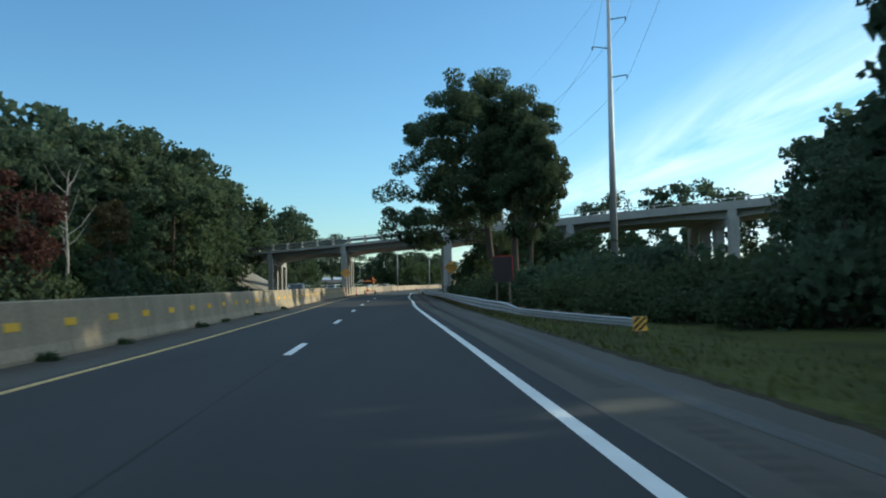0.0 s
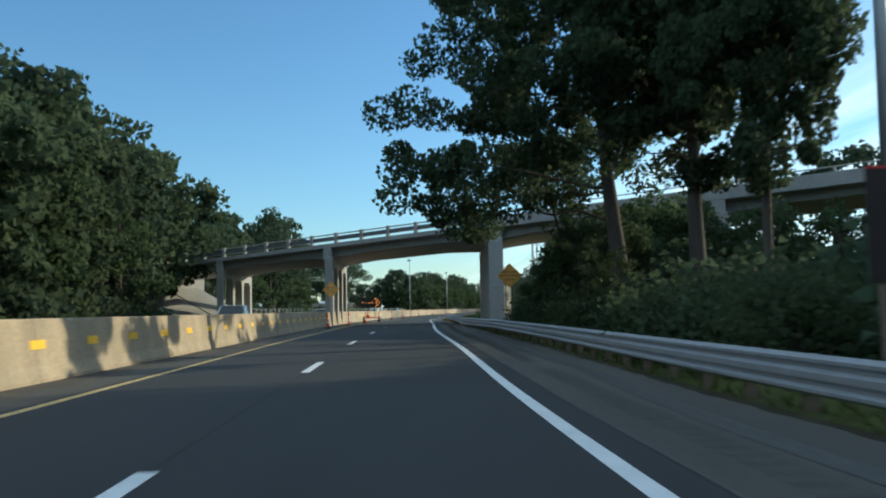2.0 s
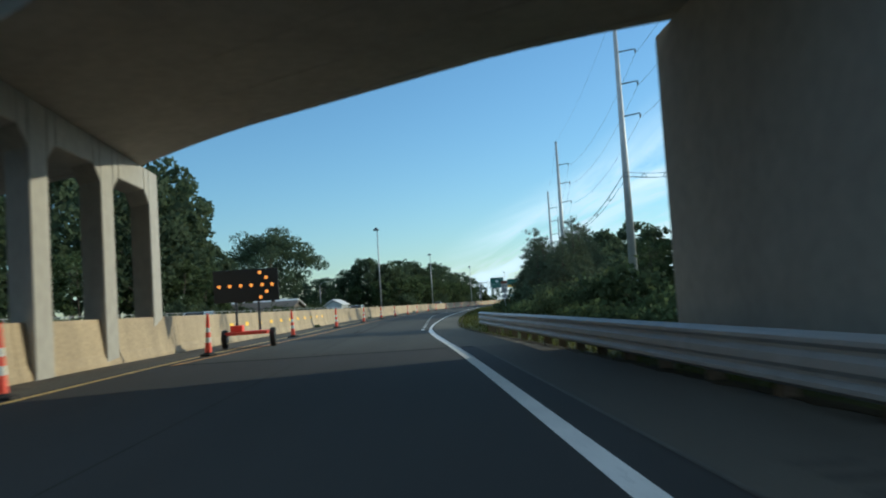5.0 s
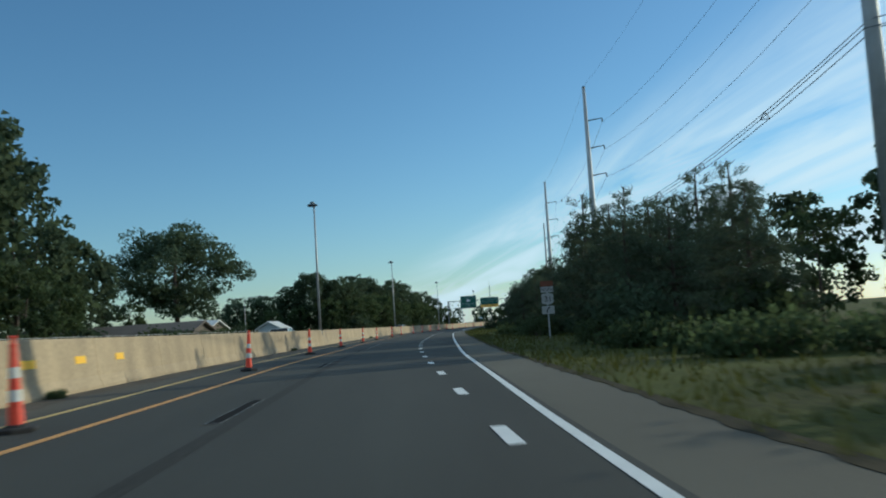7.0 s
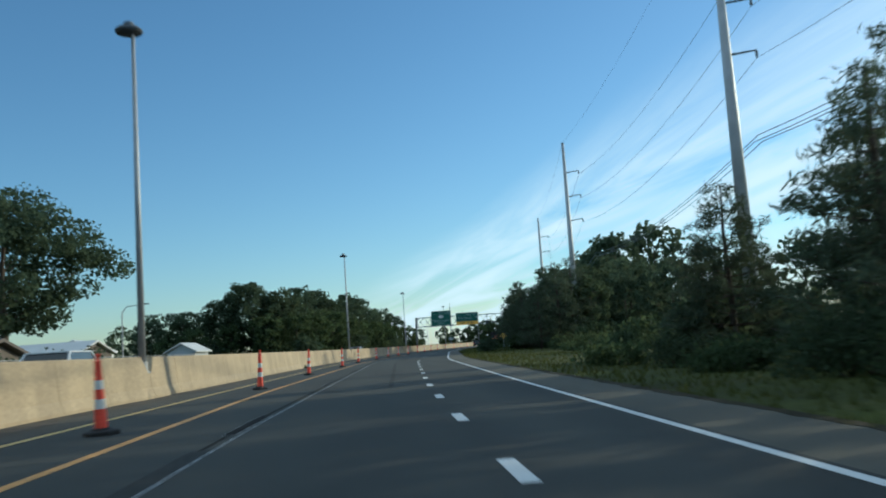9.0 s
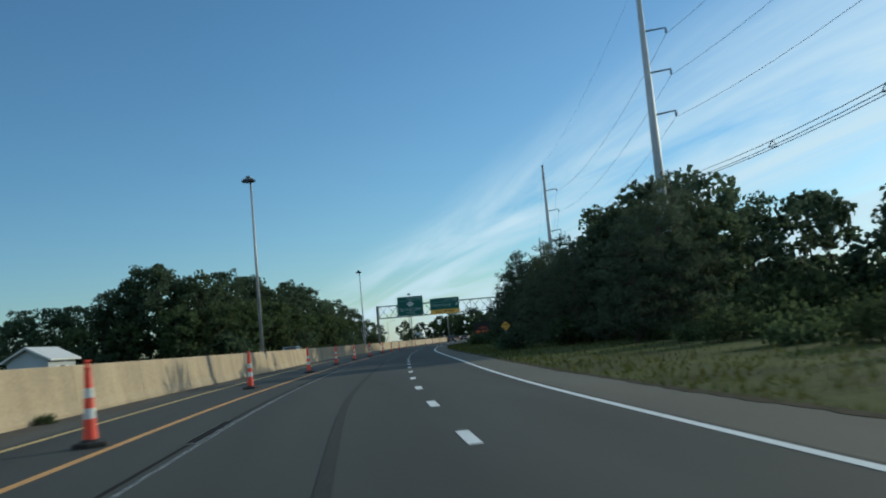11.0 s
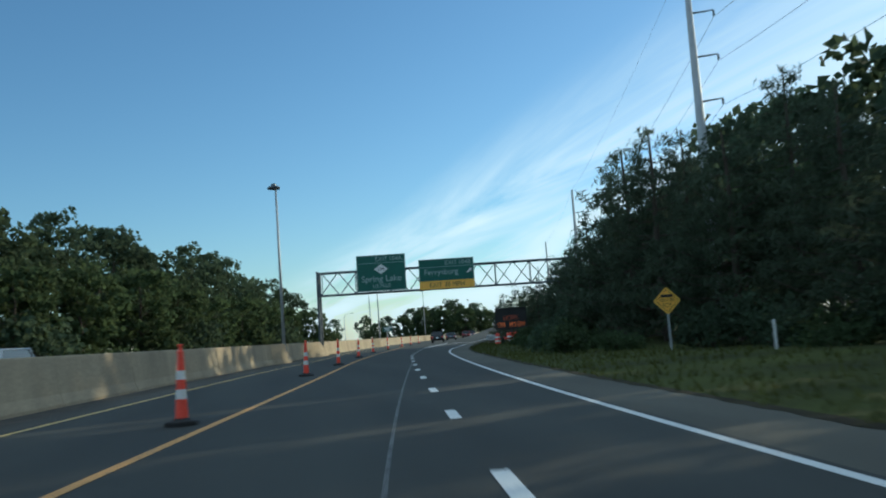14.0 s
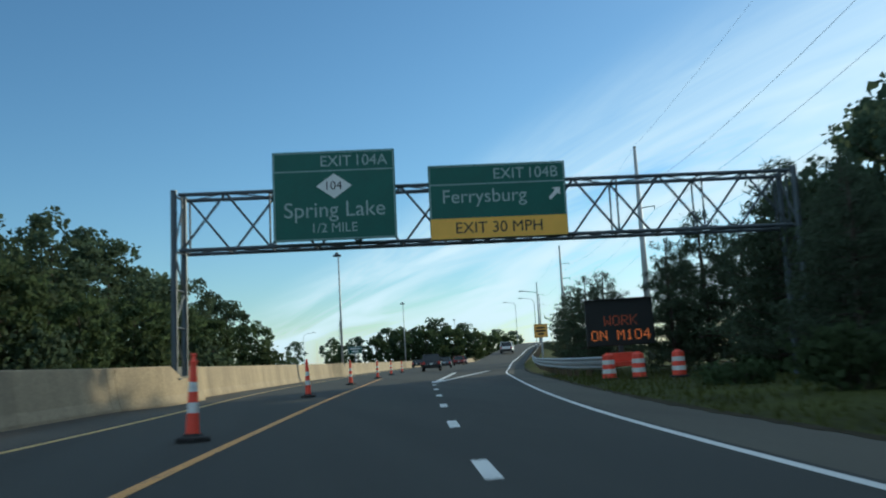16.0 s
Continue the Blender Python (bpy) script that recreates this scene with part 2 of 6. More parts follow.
ROOF_PALE = mat("pale_metal_roof", (0.62, 0.62, 0.60), rough=0.5, vary=0.1, scale=0.6, fine=8, bump=0.05)
WALL_GREY = mat("grey_siding", (0.42, 0.45, 0.48), rough=0.8, vary=0.1, scale=0.6, fine=8)
WALL_BROWN = mat("brown_siding", (0.13, 0.11, 0.095), rough=0.85, vary=0.15, scale=0.6, fine=8)
WINDOW_M = mat("window_glass", (0.03, 0.04, 0.045), rough=0.08, vary=0.1, bump=0, spec=0.8)
AMBER_LAMP = lamp_mat("amber_lamp", (1.0, 0.30, 0.04), 1.6)
LED_TEXT = lamp_mat("orange_led", (1.0, 0.23, 0.05), 0.32)
LED_DIM = lamp_mat("dim_orange_led", (0.5, 0.10, 0.04), 0.04)


# ---- mesh helpers ----
def obj(name, bm, material, parent=None, label="", smooth=False):
    me = bpy.data.meshes.new(name)
    bm.to_mesh(me)
    bm.free()
    for m in material if isinstance(material, (list, tuple)) else (material,):
        me.materials.append(m)
    if smooth:
        me.polygons.foreach_set("use_smooth", [True] * len(me.polygons))
    ob = new(name, me)
    if parent is not None:
        ob.parent = parent
    return tagged(ob, label) if label else ob


def part(name, bm, material, parent, label="", smooth=False):
    return obj(name, bm, material, parent, label, smooth)


def empty(name, m=None):
    ob = new(name)
    ob.empty_display_size = 0.3
    if m is not None:
        ob.matrix_world = m
    return ob


def box(bm, x0, y0, z0, x1, y1, z1, bevel=0.0):
    r = bmesh.ops.create_cube(bm, size=1, matrix=Matrix.LocRotScale(((x0 + x1) / 2, (y0 + y1) / 2, (z0 + z1) / 2), None, (x1 - x0, y1 - y0, z1 - z0)))
    if bevel:
        edges = {e for v in r["verts"] for e in v.link_edges}
        bmesh.ops.bevel(bm, geom=list(edges), offset=bevel, segments=2, affect="EDGES", profile=0.5)
    return bm


def boxed(*a, bevel=0.0):
    return box(bmesh.new(), *a, bevel=bevel)


def tube(bm, a, b, r0, r1=None, sides=8, caps=True):
    """A tapered rod from a to b."""
    a, b = Vector(a), Vector(b)
    r1 = r0 if r1 is None else r1
    q = (b - a).to_track_quat("Z", "Y").to_matrix()
    rings = []
    for c, r in ((a, r0), (b, r1)):
        rings.append([bm.verts.new(c + q @ Vector((r * math.cos(6.28319 * i / sides), r * math.sin(6.28319 * i / sides), 0))) for i in range(sides)])
    for i in range(sides):
        j = (i + 1) % sides
        bm.faces.new((rings[0][i], rings[0][j], rings[1][j], rings[1][i]))
    if caps:
        bm.faces.new(rings[0][::-1])
        bm.faces.new(rings[1])
    return bm


def tubes(pairs, sides=8):
    bm = bmesh.new()
    for a, b, r0, r1 in pairs:
        tube(bm, a, b, r0, r1, sides)
    return bm


def lathe(bm, profile, sides=12, centre=(0, 0, 0)):
    """Turns a profile of (radius, height) round the upright axis."""
    rings = []
    for r, z in profile:
        rings.append([bm.verts.new((centre[0] + r * math.cos(6.28319 * i / sides), centre[1] + r * math.sin(6.28319 * i / sides), centre[2] + z)) for i in range(sides)])
    for k in range(len(rings) - 1):
        for i in range(sides):
            j = (i + 1) % sides
            bm.faces.new((rings[k][i], rings[k][j], rings[k + 1][j], rings[k + 1][i]))
    bm.faces.new(rings[0][::-1])
    bm.faces.new(rings[-1])
    return bm


def prism(bm, outline, y0, y1):
    """An outline in x, z pushed from y0 to y1."""
    f = [bm.verts.new((x, y0, z)) for x, z in outline]
    b = [bm.verts.new((x, y1, z)) for x, z in outline]
    n = len(outline)
    bm.faces.new(f)
    bm.faces.new(b[::-1])
    for i in range(n):
        j = (i + 1) % n
        bm.faces.new((f[j], f[i], b[i], b[j]))
    return bm


def text_part(name, words, size, material, parent, m, label="", align="CENTER", depth=0.004):
    """Raised lettering in the built-in font, one mesh a word; m is the line's pose within the parent."""
    made, x = [], 0.0
    for w in words.split():
        cu = bpy.data.curves.new(name, "FONT")
        cu.body, cu.size, cu.align_y, cu.extrude = w, size, "CENTER", depth
        tmp = bpy.data.objects.new(name, cu)
        me = bpy.data.meshes.new_from_object(tmp)
        bpy.data.objects.remove(tmp)
        me.materials.clear()
        me.materials.append(material)
        lo = min(v.co.x for v in me.vertices)
        made.append((me, x - lo))
        x += max(v.co.x for v in me.vertices) - lo + size * 0.36
    x -= size * 0.36
    start = -x / 2 if align == "CENTER" else -x
    for me, at in made:
        ob = new(name, me)
        ob.parent, ob.matrix_local = parent, m @ pose(start + at, 0, 0)
        if label:
            tagged(ob, label)


# ---- plan of the road: x of each line, by distance y along the drive ----
def curve_of(*pts):
    ys, xs = np.array(pts[0::2], float), np.array(pts[1::2], float)
    g = np.arange(ys[0], ys[-1] + 0.5, 1.0)
    v = np.interp(g, ys, xs)
    for _ in range(3):
        k = np.ones(9) / 9
        pad = np.concatenate([v[0] + (v[1] - v[0]) * np.arange(-4, 0), v, v[-1] + (v[-1] - v[-2]) * np.arange(1, 5)])
        v = np.convolve(pad, k, "valid")

    def at(y):
        if y < g[0]:
            return float(v[0] + (v[1] - v[0]) * (y - g[0]))
        if y > g[-1]:
            return float(v[-1] + (v[-1] - v[-2]) * (y - g[-1]))
        return float(np.interp(y, g, v))
    return at


RX = curve_of(-60, 9.8, 0, 4.0, 20, 2.05, 40, 0.0, 60, -2.0, 76, -3.18, 86, -4.12, 97, -5.12, 108, -5.92, 120, -6.65, 134, -7.55, 143, -8.35, 150, -8.8, 163, -8.88, 171, -8.74, 180, -8.58, 188, -8.5, 196, -8.14, 206, -7.8, 230, -6.8,
              263, -5.2, 276, -4.1, 288, -2.9, 298, -1.97, 320, 0.12, 331, 1.33, 343, 2.9, 356, 4.75, 366, 6.35, 372, 7.36, 385, 10.5, 412, 17.6, 450, 29.5, 500, 47.5, 560, 72, 700, 135)
YX = curve_of(-60, 0.6, 13, -4.9, 22, -5.5, 40, -7.2, 57, -8.75, 82, -11.15, 92, -11.95, 100, -12.52, 117, -13.9, 135, -15.1, 160, -15.7, 190, -16.5, 212, -16.3,
              230, -15.6, 252, -14.6, 275, -13.4, 298, -11.5, 320, -9.25, 341, -6.45, 352, -4.85, 363, -3.05, 372, -1.35, 382, 0.3, 394, 1.8, 406, 3.9, 444, 12.0, 516, 31, 600, 60, 760, 120)
DX = curve_of(-60, 5.4, 20, -2.1, 35, -3.46, 50, -4.9, 65, -6.27, 80, -7.7, 95.7, -8.87, 111, -9.85, 130, -11.0, 155, -12.2, 190, -12.95, 212, -12.9,
              230, -12.2, 267, -10.75, 283, -9.4, 303, -7.5, 316, -6.1, 345, -2.5, 386, 4.0, 444, 16, 516, 35, 700, 104)
Y2 = curve_of(132, -14.6, 156, -14.45, 166, -14.55, 176, -14.55, 189, -14.78, 198, -14.35, 206, -14.25, 226, -14.0, 268, -11.8, 286, -10.05, 301, -8.35, 318, -6.1, 333, -3.85, 345, -2.05,
              357, -0.4, 367, 1.15, 386, 4.5, 420, 11.2)
TRK = curve_of(225, -10.3, 265, -8.9, 278, -7.75, 299, -5.7, 321.6, -2.75, 332, -1.2, 345, 0.85, 360, 3.35)
DOT = curve_of(146, -8.95, 151, -9.05, 166, -9.45, 187, -9.85, 198, -9.9, 214, -9.65, 225, -9.3, 267, -7.2, 284, -5.7, 304, -3.85, 321, -1.9, 345, 1.1,
               368, 4.3, 392, 9.0, 420, 14.6)


WALL = curve_of(-60, -1.3, 13, -6.8, 22, -7.4, 40, -9.1, 57, -10.6, 80, -12.7, 100, -14.5, 117, -15.8, 135, -17.0, 160, -17.6, 190, -18.4, 212, -18.2,
                230, -17.5, 252, -16.5, 275, -15.3, 300, -12.9, 320, -11.0, 341, -8.5, 357, -6.2, 370, -4.15, 386, -1.8, 406, 2.0, 444, 10.1, 516, 29.1, 600, 58.1, 760, 118.1)


def BX(y):
    """Road-side foot of the median wall."""
    return WALL(y)


def EX(y):
    """Outer edge of the paved shoulder."""
    return RX(y) + (2.7 if y < 110 else 1.38 if y > 150 else 2.7 - 1.32 * (y - 110) / 40)


def ramp_z(y):
    """The exit ramp climbs beyond the gore."""
    t = min(1, max(0, (y - 425) / 150))
    return 4.2 * t * t * (3 - 2 * t)


def ribbon(fa, fb, y0, y1, z=0.0, step=2.0, skirt=0.0, fz=None):
    bm = bmesh.new()
    n = max(1, int(round((y1 - y0) / step)))
    rows = []
    for i in range(n + 1):
        y = y0 + (y1 - y0) * i / n
        zz = z + (fz(y) if fz else 0)
        xs = (fa(y), fb(y))
        r = [bm.verts.new((xs[0], y, zz)), bm.verts.new((xs[1], y, zz))]
        if skirt:
            r = [bm.verts.new((xs[0], y, zz - skirt))] + r + [bm.verts.new((xs[1], y, zz - skirt))]
        rows.append(r)
    for a, b in zip(rows, rows[1:]):
        for k in range(len(a) - 1):
            bm.faces.new((a[k], a[k + 1], b[k + 1], b[k]))
    return bm


# ---- ground and carriageways ----
def ground_z(x, y):
    right = x - EX(min(max(y, -60), 700))
    left = (YX(min(max(y, -60), 760)) - 15.5) - x
    z = -0.03
    if right > 0:
        if y < 150:
            z -= 0.55 * min(1, right / 7)
        else:
            z -= 0.12 * min(1, right / 4) if right < 14 else 0.12
            z += ramp_z(y) * max(0, 1 - max(0, right - 4) / 12) if y > 425 else 0
    if left > 0:
        z += 0.35 * min(1, left / 12)
    z += 0.10 * math.sin(x * 0.21 + y * 0.13) * min(1, max(right, left, 0) / 6)
    return z - (0.05 if -0.5 < -right and left < 0.5 else 0)


def build_ground():
    xs = sorted(set([-3000, -1500, -700, -350, -200, -140, -100, -80] + list(range(-70, 80, 3)) + [90, 110, 140, 200, 350, 700, 1500, 3000]))
    ys = sorted(set([-3000, -1200, -500, -250, -150, -100] + list(range(-80, 720, 4)) + [760, 820, 900, 1100, 1500, 2200, 3500]))
    bm = bmesh.new()
    g = [[bm.verts.new((x, y, ground_z(x, y))) for x in xs] for y in ys]
    for a, b in zip(g, g[1:]):
        for k in range(len(xs) - 1):
            bm.faces.new((a[k], a[k + 1], b[k + 1], b[k]))
    tagged(obj("ground", bm, GRASS_G, smooth=True), "rough mown grass verge and bare soil beside the highway", "ground", kind="structure")


build_ground()
tagged(obj("road", ribbon(lambda y: YX(y) - 0.25, lambda y: RX(y) + 0.14, 134, 700, 0.0, 4, 0.12), ASPHALT),
       "grey asphalt lanes of the highway beyond the overpass", "road", kind="structure")
tagged(obj("road_shaded", ribbon(lambda y: YX(y) - 0.25, lambda y: RX(y) + 0.5, -60, 134, 0.0, 4, 0.12), ASPHALT_SHADED),
       "smooth asphalt lanes before the overpass, coloured darker for tree shade", "road", kind="structure")
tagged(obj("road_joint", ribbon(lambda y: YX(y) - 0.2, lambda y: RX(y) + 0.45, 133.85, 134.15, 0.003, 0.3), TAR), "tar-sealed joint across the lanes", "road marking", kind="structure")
tagged(obj("shoulder_median", ribbon(lambda y: BX(y) - 0.3, lambda y: YX(y) - 0.25, -60, 700, 0.0, 4, 0.12), ASPHALT_OLD),
       "narrow brownish paved shoulder along the median barrier", "road shoulder", kind="structure")
tagged(obj("shoulder_outer", ribbon(lambda y: RX(y) + 0.5, EX, -60, 134, 0.0, 4, 0.12), ASPHALT_OLD),
       "wide worn grey-brown paved shoulder with rumble strip", "road shoulder", kind="structure")
tagged(obj("shoulder_outer_pale", ribbon(lambda y: RX(y) + 0.14, EX, 134, 424, 0.0, 4, 0.12), ASPHALT_PALE),
       "pale tan paved shoulder beside the grass", "road shoulder", kind="structure")
tagged(obj("road_opposite", ribbon(lambda y: YX(y) - 15.5, lambda y: YX(y) - 2.9, -60, 700, 0.0, 4, 0.12), ASPHALT),
       "asphalt carriageway for opposing traffic behind the barrier", "road", kind="structure")
tagged(obj("exit_ramp", ribbon(lambda y: RX(y) - 5.2, EX, 424, 700, 0.012, 4, 0.6, ramp_z), ASPHALT),
       "grey asphalt exit ramp climbing away from the highway", "road", kind="structure")

# road markings
LINE_Z = 0.005


def marking(name, fa, y0, y1, width, material, label, fz=None, z=LINE_Z):
    tagged(obj(name, ribbon(lambda y: fa(y) - width / 2, lambda y: fa(y) + width / 2, y0, y1, z, 2.0, 0, fz), material), label, "road marking", kind="structure")


marking("edge_line_right", RX, -60, 150, 0.195, WHITE_PAINT, "solid white painted edge line, slightly worn")
marking("edge_line_outer", RX, 150, 424, 0.115, WHITE_PAINT, "narrow solid white painted edge line, slightly worn")
marking("edge_line_ramp", RX, 424, 640, 0.17, WHITE_PAINT, "solid white painted edge line of the exit ramp", ramp_z, 0.02)
marking("edge_line_left", YX, -60, 680, 0.17, YELLOW_PAINT, "solid faded yellow painted edge line")
marking("temporary_line", Y2, 134, 418, 0.15, ORANGE_PAINT, "temporary orange-yellow lane line of the roadworks")
marking("gore_line", lambda y: DOT(398) + (y - 398) * 0.27, 398, 470, 0.28, WHITE_PAINT, "white painted line of the exit gore")
marking("gore_line_ramp", lambda y: DOT(398) + (y - 398) * 0.37, 398, 440, 0.28, WHITE_PAINT, "white painted line of the exit gore")
marking("seam_line", DX, 150, 212, 0.22, GROOVE_SOFT, "wide dark tar-sealed joint between the lanes", z=0.0025)
marking("seam_line", DX, 212, 320, 0.07, GROOVE_DARK, "dark tar-filled joint between the lanes", z=0.003)
marking("seam_line_old", DX, -60, 150, 0.04, GROOVE_SOFT, "dark joint between the lanes", z=0.003)
marking("seam_mark", lambda y: DX(y) + 0.16, 205, 318, 0.065, WHITE_WORN, "thin scraped remains of an old lane line")
marking("old_lane_line", TRK, 297, 352, 0.045, WHITE_FAINT, "thin scraped remains of an old lane line")
marking("dark_joint", TRK, 225, 297, 0.14, GROOVE_SOFT, "dark worn joint in the open lane")
marking("shoulder_seam", lambda y: RX(y) + 0.52, -60, 130, 0.05, TAR_SOFT, "dark joint between lane and shoulder")
marking("shoulder_crack", lambda y: RX(y) + 1.84 + 0.1 * math.sin(y * 0.31), -60, 118, 0.34, TAR_SOFT, "dark crumbling tarred strip in the shoulder")
for i in range(1, 8):
    y = 4.4 + 15.24 * i
    m_l = ribbon(lambda v: DX(v) - 0.095, lambda v: DX(v) + 0.095, y, y + 3.81, LINE_Z, 1.3)
    tagged(obj("lane_dash", m_l, WHITE_PAINT if i < 7 else WHITE_WORN), "white painted dash of the broken lane line", "road marking", "lane line dashes", "structure")
for i in range(0, 48):
    y = float(np.interp(i, (0, 3, 7, 11, 22, 26, 29, 33, 36, 39, 40, 41, 45, 48), (150.6, 164.4, 186.2, 207.9, 266.8, 288.6, 303.2, 326.2, 343.1, 359.0, 363.2, 366.9, 388.5, 405.0)))
    m_l = ribbon(lambda v: DOT(v) - 0.078, lambda v: DOT(v) + 0.078, y, y + 1.35, LINE_Z + 0.001, 0.7)
    tagged(obj("lane_dot", m_l, WHITE_PAINT), "short wide white dash of the exit lane line", "road marking", "exit lane dashes", "structure")
# blacked-out dashes of the closed lane
for i in range(0, 11):
    y = 152.8 + 15.24 * i
    side = -0.25 if y < 190 else 0.0
    m_l = ribbon(lambda v: DX(v) + side - 0.105, lambda v: DX(v) + side + 0.105, y - 0.06, y + 3.56, LINE_Z + 0.0015, 1.3)
    tagged(obj("old_dash_rim", m_l, WHITE_WORN), "worn pale rim of an old lane dash", "road marking", "covered dashes", "structure")
    m_l = ribbon(lambda v: DX(v) + side - 0.085, lambda v: DX(v) + side + 0.085, y, y + 3.5, LINE_Z + 0.004, 1.3)
    tagged(obj("masked_dash", m_l, TAR), "old lane dash covered with black tape", "road marking", "covered dashes", "structure")


def build_rumble():
    bm = bmesh.new()
    y = -20.0
    while y < 118:
        x = RX(y) + 1.2
        if math.sin(y * 0.23 + 2.0) > -0.96:
            vs = [bm.verts.new(p) for p in ((x - 0.2, y, 0.0045), (x + 0.2, y, 0.0045), (x + 0.2, y + 0.17, 0.0045), (x - 0.2, y + 0.17, 0.0045))]
            bm.faces.new(vs)
        y += 0.42
    tagged(obj("rumble_strip", bm, GROOVE), "row of short dark rumble grooves milled in the shoulder", "rumble strip", kind="stuff")


build_rumble()
tagged(obj("gutter_grit", ribbon(lambda y: BX(y) - 0.15 + 0.05 * math.sin(y), lambda y: BX(y) + 0.75 + 0.22 * math.sin(y * 0.7) + 0.13 * math.sin(y * 2.3), -60, 430, 0.004, 0.8), GRIT),
       "brown grit and dead weeds gathered along the barrier foot", "road dirt", kind="structure")



def verge_edge(y):
    return 0.03 * math.sin(y * 0.6) + 0.025 * math.sin(y * 2.7 + 1) + 0.03 * math.sin(y * 6.1)


tagged(obj("shaded_verge_soil", ribbon(lambda y: EX(y) - 0.05 + verge_edge(y), lambda y: EX(y) + 0.16, -60, 424, 0.006, 0.35, 0.1), SHADED_SOIL),
       "ragged soil and dead grass over the shoulder, darkened for drop-off shade", "road dirt", kind="structure")

# ---- median barrier ----
BAR_H = 1.28


def barrier_profile():
    """Half widths by height of the safety-shape concrete wall."""
    return ((0.36, 0.0), (0.36, 0.08), (0.27, 0.33), (0.15, BAR_H - 0.03), (0.13, BAR_H))


MASTS = ((-17.75, 229.1), (-12.95, 302.1), (-3.3, 373.2), (10.9, 444.0), (29.6, 516.0), (56, 588))
NOTCHES = [(y, 0.62, 0.52) for _, y in MASTS] + [(391.9, 1.5, 0.42)]
SWELLS = [(y, 0.7, 2.3, max(0.1, x - BX(y) + 0.36)) for x, y in MASTS] + [(391.9, 1.9, 3.4, 0.95)]


def barrier_top(y):
    """The wall's top dips in a V where a mast stands in it."""
    return BAR_H - max([0] + [d * min(1, 1.25 * (1 - abs(y - c) / h)) for c, h, d in NOTCHES if abs(y - c) < h])


def barrier_bulge(y):
    """The wall swells towards the road round each mast and the gantry's leg."""
    out = 0.0
    for c, flat, reach, far_out in SWELLS:
        t = min(1, max(0, 1 - (abs(y - c) - flat) / reach))
        out = max(out, far_out * t * t * (3 - 2 * t))
    return out


def build_barrier():
    wall = tagged(empty("median_barrier"), "tall tan concrete median barrier with stained faces", "barrier", kind="structure")
    prof = barrier_profile()
    ws, hs = [w for w, _ in prof], [z for _, z in prof]
    cuts, y = [], -40.0
    while y < 680:
        cuts.append(y)
        y += 6.1
    for c, h, _ in NOTCHES:
        cuts = [v for v in cuts if not c - 3.6 < v < c + 3.6] + [c - 3.0 - h, c, c + 3.0 + h]
    cuts.sort()
    for y0, y1 in zip(cuts, cuts[1:]):
        near = [c for c, h, _ in NOTCHES if y0 - 0.1 <= c <= y1 + 0.1]
        stops = {0, 1 / 3, 2 / 3, 1}
        for c, h, _ in [n for n in NOTCHES if n[0] in near]:
            stops |= {min(1, max(0, (c + k * h - y0) / (y1 - y0))) for k in (-3.4, -2.4, -1.6, -1, -0.6, -0.2, 0.2, 0.6, 1, 1.6, 2.4, 3.4)}
        bm = bmesh.new()
        rings = []
        for k in sorted(stops):
            yy = y0 + 0.012 + (y1 - y0 - 0.024) * k
            top, out = barrier_top(yy), barrier_bulge(yy)
            half = [(float(np.interp(min(z, top), hs, ws)), min(z, top) - 0.002 * (len(hs) - i) * (z > top)) for i, z in enumerate(hs)]
            outline = [(w + out, z) for w, z in half] + [(-w + out * 0.6, z) for w, z in reversed(half)]
            rings.append([bm.verts.new((BX(yy) - 0.36 + x, yy, z)) for x, z in outline])
        n = len(rings[0])
        for a, b in zip(rings, rings[1:]):
            for i in range(n):
                j = (i + 1) % n
                bm.faces.new((a[j], a[i], b[i], b[j]))
        bm.faces.new(rings[0])
        bm.faces.new(rings[-1][::-1])
        part("barrier_panel", bm, BARRIER_C, wall)


build_barrier()


def build_delineator(y):
    """A flat yellow reflective strip on the wall's face, following its slope."""
    bm = bmesh.new()
    z0, z1 = 0.67, 0.85

    def face_x(z):
        return -0.36 + 0.27 - 0.12 * (z - 0.33) / (BAR_H - 0.36)
    vs = []
    for dz in (z0, z1):
        for yy in (y - 0.36, y + 0.36):
            vs.append((BX(yy) + face_x(dz), yy, dz))
    for off in (0.004, 0.012):
        a = [bm.verts.new((x + off, yy, zz)) for x, yy, zz in (vs[0], vs[1], vs[3], vs[2])]
        bm.faces.new(a)
    v = list(bm.verts)
    for i in range(4):
        j = (i + 1) % 4
        bm.faces.new((v[i], v[j], v[4 + j], v[4 + i]))
    bmesh.ops.recalc_face_normals(bm, faces=bm.faces)
    tagged(obj("barrier_reflector", bm, REFLECT_Y), "yellow reflective strip on the concrete barrier", "reflector", "barrier reflectors")


for i in range(0, 40):
    build_delineator(8.9 + 3.05 * i)
for i in range(0, 11):
    build_delineator(151.0 + 3.05 * i)


